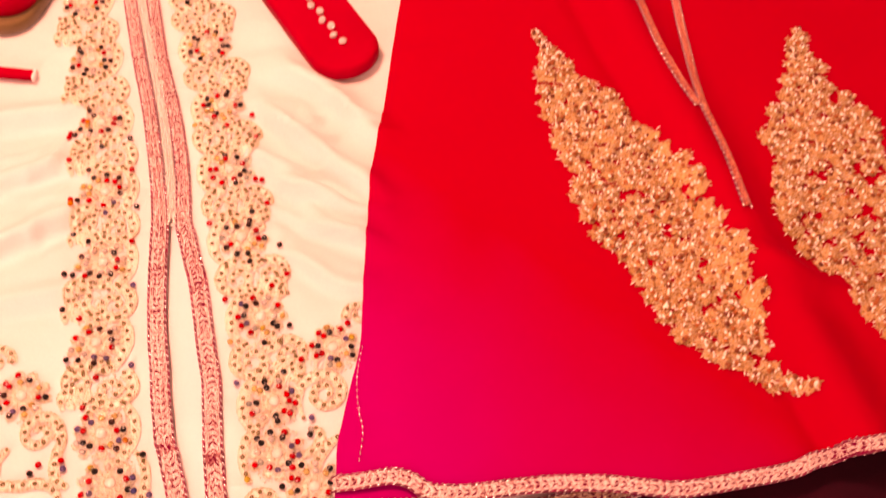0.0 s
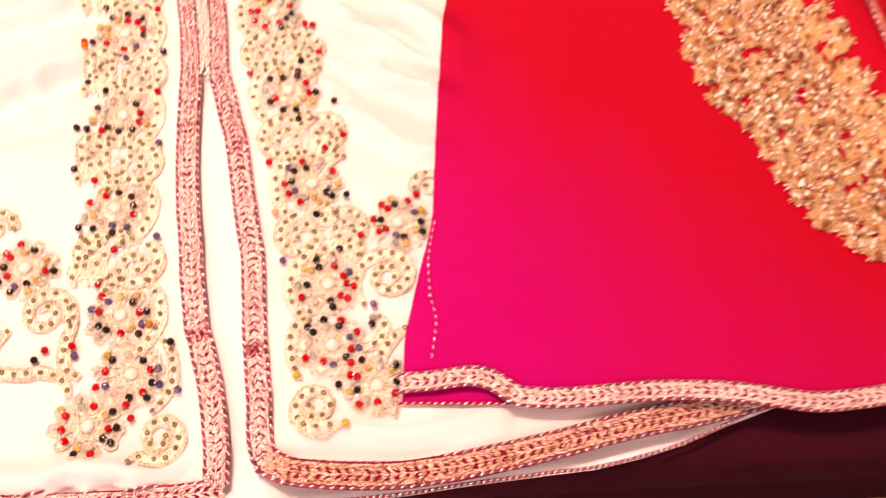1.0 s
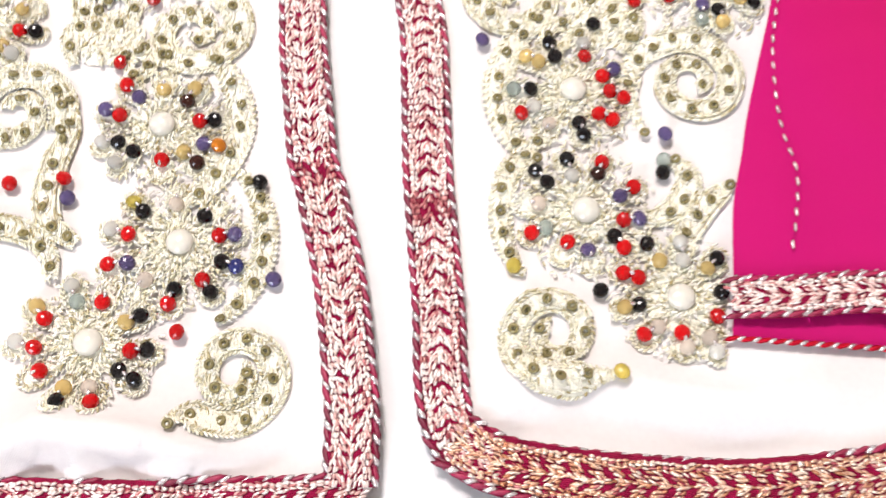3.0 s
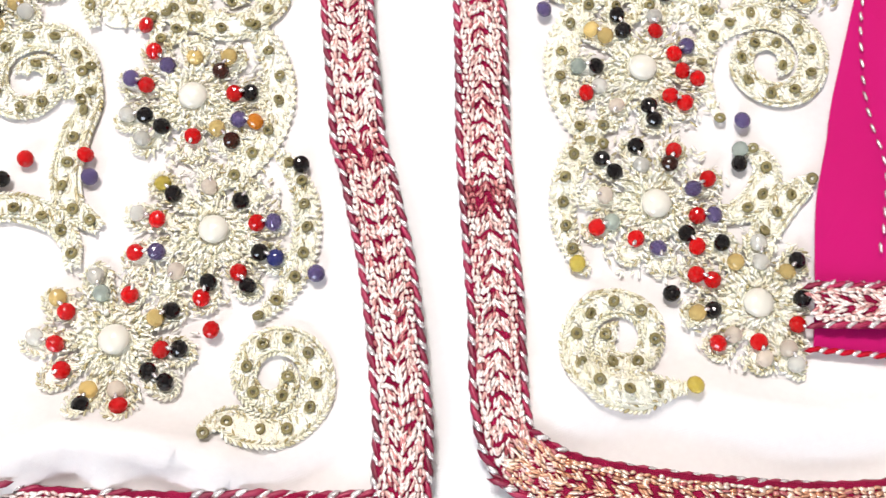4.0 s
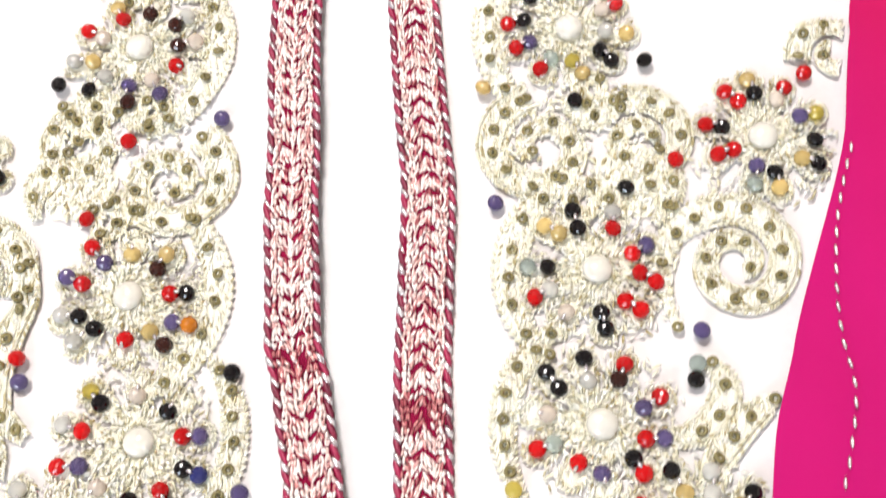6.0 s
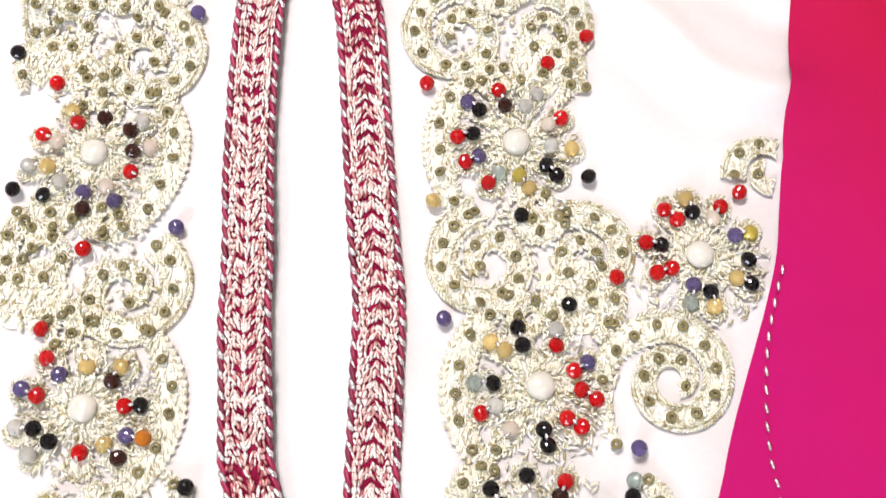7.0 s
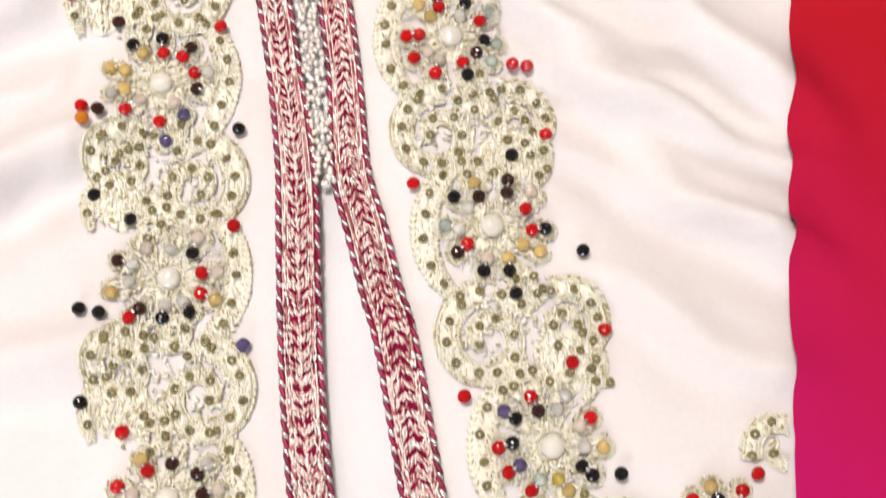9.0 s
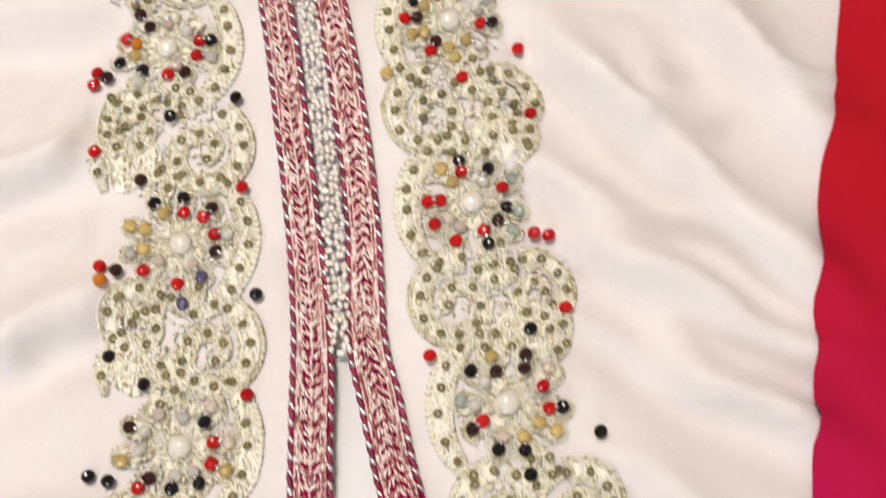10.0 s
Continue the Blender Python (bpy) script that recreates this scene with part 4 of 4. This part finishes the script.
# filling stitches round the corner flowers
for cx, cy, rx, ry, count in ((-0.064, -0.055, 0.030, 0.060, 1000), (0.090, -0.020, 0.038, 0.056, 1100), (-0.118, -0.032, 0.030, 0.034, 500), (0.116, 0.046, 0.022, 0.030, 350)):
    fill = Pieces()
    for _ in range(count):
        px, py = cx + rng.uniform(-rx, rx), cy + rng.uniform(-ry, ry)
        near = min(math.hypot(px - f[0], py - f[1]) for f in EVERY)
        if on_white(px, py) and ((px - cx) / rx) ** 2 + ((py - cy) / ry) ** 2 < 1 and near < 0.0250:
            t = rng.uniform(0, 3.14)
            fill.grain((px, py, white_z(px, py) + 0.0011), (math.cos(t), math.sin(t), 0.05), rng.uniform(0.0018, 0.0036), rng.uniform(0.0003, 0.0005), rng.choice((0, 0, 1)))
    fill.make("ground_stitching", (CORD, SEED_GLINT), caftan, "pale gold filling stitches", "stuff")

# ---- red cape over the right front ----
cape = tagged(new("red_cape"), "magenta-red crepe cape with gold embroidered leaves and braided hem", "cape")
CAPE_HEM = [(0.1295, -0.058), (0.148, -0.0555), (0.174, -0.051), (0.190, -0.054), (0.204, -0.0625), (0.220, -0.064), (0.241, -0.0625), (0.272, -0.0575), (0.305, -0.0535), (0.345, -0.0525), (0.378, -0.055), (0.402, -0.0563), (0.425, -0.053), (0.450, -0.0475), (0.497, -0.0365), (0.521, -0.0255), (0.545, -0.021), (0.576, -0.018), (0.76, 0.025)]
EDGE_FINE = [(p.x, p.y) for p in smooth_line(CAPE_EDGE[1:], 0.004)]
HEM_FINE = [(p.x, p.y) for p in smooth_line(CAPE_HEM, 0.004)]


def cape_place(u, v):
    y = -0.072 + 0.692 * v
    x0 = across(EDGE_FINE, 1, max(y, -0.046))
    x = x0 + (0.76 - x0) * u
    return x, max(y, across(HEM_FINE, 0, x) - 0.004)


cloth("cape_cloth", 130, 120, cape_place, red_height, MAGENTA_RED, cape)


def red_z(x, y):
    return red_height(x, y) + 0.0006


braid("cape_hem_braid", CAPE_HEM, red_z, lambda y: 0.0135, cape, "rose-silver braid along the hem")
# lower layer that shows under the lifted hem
cloth("under_layer", 20, 6, lambda u, v: (0.1300 + 0.070 * u, -0.0708 + 0.004 * u + 0.020 * v), lambda x, y: 0.0035, MAGENTA_RED, cape)
edge_cord("under_edge", [(0.1300, -0.0710), (0.165, -0.0690), (0.200, -0.0670)], lambda x, y: 0.0042, 0.0008, cape, "silver whipped edge", (RED, SILVER), 0.0050)
# running stitches near the front edge
acc = Pieces()
seam = smooth_line([(0.1430, 0.066), (0.1415, 0.054), (0.1405, 0.037), (0.1420, 0.020), (0.1445, 0.005), (0.1490, -0.013), (0.1475, -0.042)], 0.0058)
for p, t in zip(seam, tangents(seam)):
    acc.grain((p.x, p.y, red_z(p.x, p.y) + 0.0004), t + side(t) * 0.2, 0.0042, 0.0006)
acc.make("running_stitch", SILVER, cape, "loose silver running stitches", "stuff")
# whipped picot along the upper side of the hem braid
acc = Pieces()
line = smooth_line([(x, y + 0.0068) for x, y in CAPE_HEM], 0.0045)
for p, t in zip(line, tangents(line)):
    acc.grain((p.x, p.y, red_z(p.x, p.y) + 0.0008), t * 0.7 + side(t), 0.0036, 0.0008)
acc.make("picot_edge", SILVER, cape, "silver picot edge", "stuff")
# front slit with narrow braids
SLIT_A = [(0.385, 0.570), (0.406, 0.493), (0.422, 0.419), (0.440, 0.366), (0.455, 0.336)]
SLIT_B = [(0.446, 0.570), (0.449, 0.494), (0.454, 0.420), (0.461, 0.344), (0.476, 0.280), (0.487, 0.211)]
for line, w in ((SLIT_A, 0.0095), (SLIT_B, 0.0085)):
    braid("slit_braid", line, red_z, lambda y, w=w: w, cape, "narrow rust-red braid", RUST)


def leaf_shape(name, tip, end, bow, half, skew, seed, parent):
    """A pointed leaf filled with overlapping gold rosettes, small dark beads and pale painted glints."""
    r = random.Random(seed)
    a, b = Vector((*tip, 0)), Vector((*end, 0))
    d = (b - a).normalized()
    s = side(d)
    length = (b - a).length
    spots = []
    for _ in range(5000):
        f, u = r.random(), r.uniform(-1, 1)
        w = half * (math.sin(math.pi * f ** 1.12) ** 1.05) * (1 + 0.12 * math.sin(f * 23 + seed))
        p = a + d * f * length + s * (u * w + bow * math.sin(math.pi * f) - skew * f ** 8 * (1 - f))
        size = r.uniform(0.0075, 0.0125) * (0.55 + 0.45 * min(1, w / 0.02))
        if p.x < 0.74 and all((p - q).length > 0.68 * (size + t) for q, t in spots):
            spots.append((p, size))
    leaf = None
    gacc = Pieces()
    verts, faces = [], []
    for p, size in spots:
        k = len(verts)
        z = red_z(p.x, p.y)
        verts.append((p.x, p.y, z + 0.0042))
        lobes, phase = r.choice((5, 6, 7)), r.uniform(0, 6)
        for j in range(18):
            t = 2 * math.pi * j / 18
            q = size * (0.95 + 0.12 * math.cos(lobes * t + phase))
            verts.append((p.x + q * math.cos(t), p.y + q * math.sin(t), red_z(p.x + q * math.cos(t), p.y + q * math.sin(t)) + 0.0003))
            faces.append((k, k + 1 + j, k + 1 + (j + 1) % 18))
        for ring in (1.0, 0.78, 0.52, 0.28):
            line = [Vector((p.x + size * ring * (0.95 + 0.12 * math.cos(lobes * t + phase)) * math.cos(t), p.y + size * ring * (0.95 + 0.12 * math.cos(lobes * t + phase)) * math.sin(t), 0)) for t in [2 * math.pi * j / 40 for j in range(41)]]
            cord_line(gacc, walk_points(line, 0.0017), lambda x, y: red_z(x, y) + 0.0010 + 0.0034 * (1 - ring), 0.0008, 0.0018, 0, 0.6)
        for _ in range(2):
            t, q = r.uniform(0, 6.28), size * r.uniform(0.1, 0.9)
            x, y = p.x + q * math.cos(t), p.y + q * math.sin(t)
            gacc.grain((x, y, red_z(x, y) + 0.0038), (1, r.uniform(-1, 1), 0), 0.0048, 0.0023, 1)
        # pale spindles that stand in for highlights on the gold
        for _ in range(4):
            t, q = r.uniform(0, 6.28), size * r.uniform(0.1, 0.8)
            x, y = p.x + q * math.cos(t), p.y + q * math.sin(t)
            gacc.grain((x, y, red_z(x, y) + 0.0040), (r.uniform(-0.5, 0.5), 1, 0), r.uniform(0.003, 0.006), 0.0012, 2)
        for _ in range(5):
            t = r.uniform(0, 6.28)
            x, y = p.x + size * 1.15 * math.cos(t), p.y + size * 1.15 * math.sin(t)
            gacc.grain((x, y, red_z(x, y) + 0.0012), (math.cos(t), math.sin(t), 0.1), r.uniform(0.004, 0.007), 0.0007, r.choice((0, 0, 2)))
        t = r.uniform(0, 6.28)
        x, y = p.x + size * 1.12 * math.cos(t), p.y + size * 1.12 * math.sin(t)
        gacc.grain((x, y, red_z(x, y) + 0.0014), (1, r.uniform(-1, 1), 0), 0.0028, 0.0010, 2)
    leaf = mesh_object(name, verts, faces, PAD_GOLD, parent, "old-gold embroidered leaf of overlapping rosettes")
    gacc.make("cord_work", (GOLD, BROWN_SEED, SEED_GLINT), leaf, "", "stuff")


BROWN_SEED = grain_material("brown_seed_beads", [(0.0, (0.16, 0.025, 0.006)), (1.0, (0.46, 0.13, 0.03))], 0.0, 0.5)
leaf_shape("embroidered_leaf", (0.297, 0.447), (0.525, 0.035), -0.017, 0.056, 0.6, 3, cape)
leaf_shape("embroidered_leaf", (0.572, 0.458), (0.680, 0.030), -0.037, 0.068, 0.0, 8, cape)


# ---- things lying on the caftan ----
def slab_outline(points, base, rise, soft, name, material, parent, label=""):
    """A padded flat shape from its outline."""
    bm = bmesh.new()
    vs = [bm.verts.new((x, y, base)) for x, y in points]
    f = bm.faces.new(vs)
    top = bmesh.ops.extrude_face_region(bm, geom=[f])
    bmesh.ops.translate(bm, verts=[v for v in top["geom"] if isinstance(v, bmesh.types.BMVert)], vec=(0, 0, rise))
    bmesh.ops.recalc_face_normals(bm, faces=bm.faces[:])
    edges = [e for e in bm.edges if all(abs(v.co.z - base - rise) < 1e-6 for v in e.verts)]
    bmesh.ops.bevel(bm, geom=edges, offset=soft, segments=4, affect="EDGES", profile=0.5)
    for q in bm.faces:
        q.smooth = True
    return part(name, bm, material, parent, label)


belt = tagged(new("red_belt"), "red satin belt end with a row of crystals on white cloth", "belt")
belt.matrix_world = pose(0.100, 0.410, 0.0065, 0, 0, 33)
outline = [(0.037, 0.22), (-0.037, 0.22)] + [(0.037 * math.cos(t), 0.034 * math.sin(t)) for t in [math.pi + math.pi * k / 20 for k in range(21)]]
slab_outline(outline, 0.0, 0.014, 0.006, "strap", RED, belt)
CRYSTAL_STONE = glass_bead("crystal", (0.85, 0.78, 0.74), 0.3, 0.04)
STONE = bead_mesh("crystal", 0.0046, 0.6, 8, 5, CRYSTAL_STONE, False)
for k in range(14):
    put("crystal", STONE, 0.002 * (-1) ** k, 0.004 + 0.0125 * k, 0.0155, belt, "")

pouch = tagged(new("red_pouch"), "rounded red satin pouch with an olive base lying on white cloth", "pouch")
pouch.matrix_world = pose(-0.285, 0.500, 0.004, 0, 0, -12)
shape = [(0.062 * math.copysign(abs(math.cos(t)) ** 0.6, math.cos(t)), 0.055 * math.copysign(abs(math.sin(t)) ** 0.6, math.sin(t))) for t in [2 * math.pi * k / 40 for k in range(40)]]
OLIVE_CLOTH = weave("olive_cloth", (0.10, 0.055, 0.012), (0.16, 0.09, 0.02), 0.7)
slab_outline([(x * 1.04, y * 1.04 - 0.010) for x, y in shape], 0.0, 0.014, 0.005, "base", OLIVE_CLOTH, pouch, "olive cloth base")
slab_outline(shape, 0.015, 0.026, 0.012, "body", RED, pouch)

ribbon = tagged(new("red_ribbon"), "end of a narrow dark red ribbon on white cloth", "ribbon")
ribbon.matrix_world = pose(-0.2145, 0.3710, 0.0052, 0, 0, 175)
slab_outline([(0, -0.0055), (0.26, -0.008), (0.26, 0.008), (0, 0.0055)], 0.0, 0.006, 0.0018, "ribbon_band", RED, ribbon)
slab_outline([(-0.003, -0.0058), (0.0, -0.0058), (0.0, 0.0058), (-0.003, 0.0058)], 0.0003, 0.0063, 0.0008, "end_binding", LINING, ribbon, "pale end binding")

# ---- ceiling lamp ----
lamp = tagged(new("ceiling_lamp"), "round white ceiling lamp with a frosted cover", "lamp")
lamp.matrix_world = pose(-0.40, 0.60, 2.0)
bm = bmesh.new()
bmesh.ops.create_cone(bm, cap_ends=True, segments=40, radius1=0.33, radius2=0.33, depth=0.05)
bmesh.ops.translate(bm, verts=bm.verts[:], vec=(0, 0, -0.025))
part("fitting", bm, WALL, lamp)
bm = bmesh.new()
bmesh.ops.create_uvsphere(bm, u_segments=32, v_segments=16, radius=0.30)
for v in bm.verts:
    v.co.z = v.co.z * 0.20 - 0.055
GLOW = Nodes("frosted_cover").set(Base_Color=(0.9, 0.88, 0.84, 1), Emission_Color=(1, 0.84, 0.68, 1), Emission_Strength=4.0, Roughness=0.4).mat
part("cover", bm, GLOW, lamp)
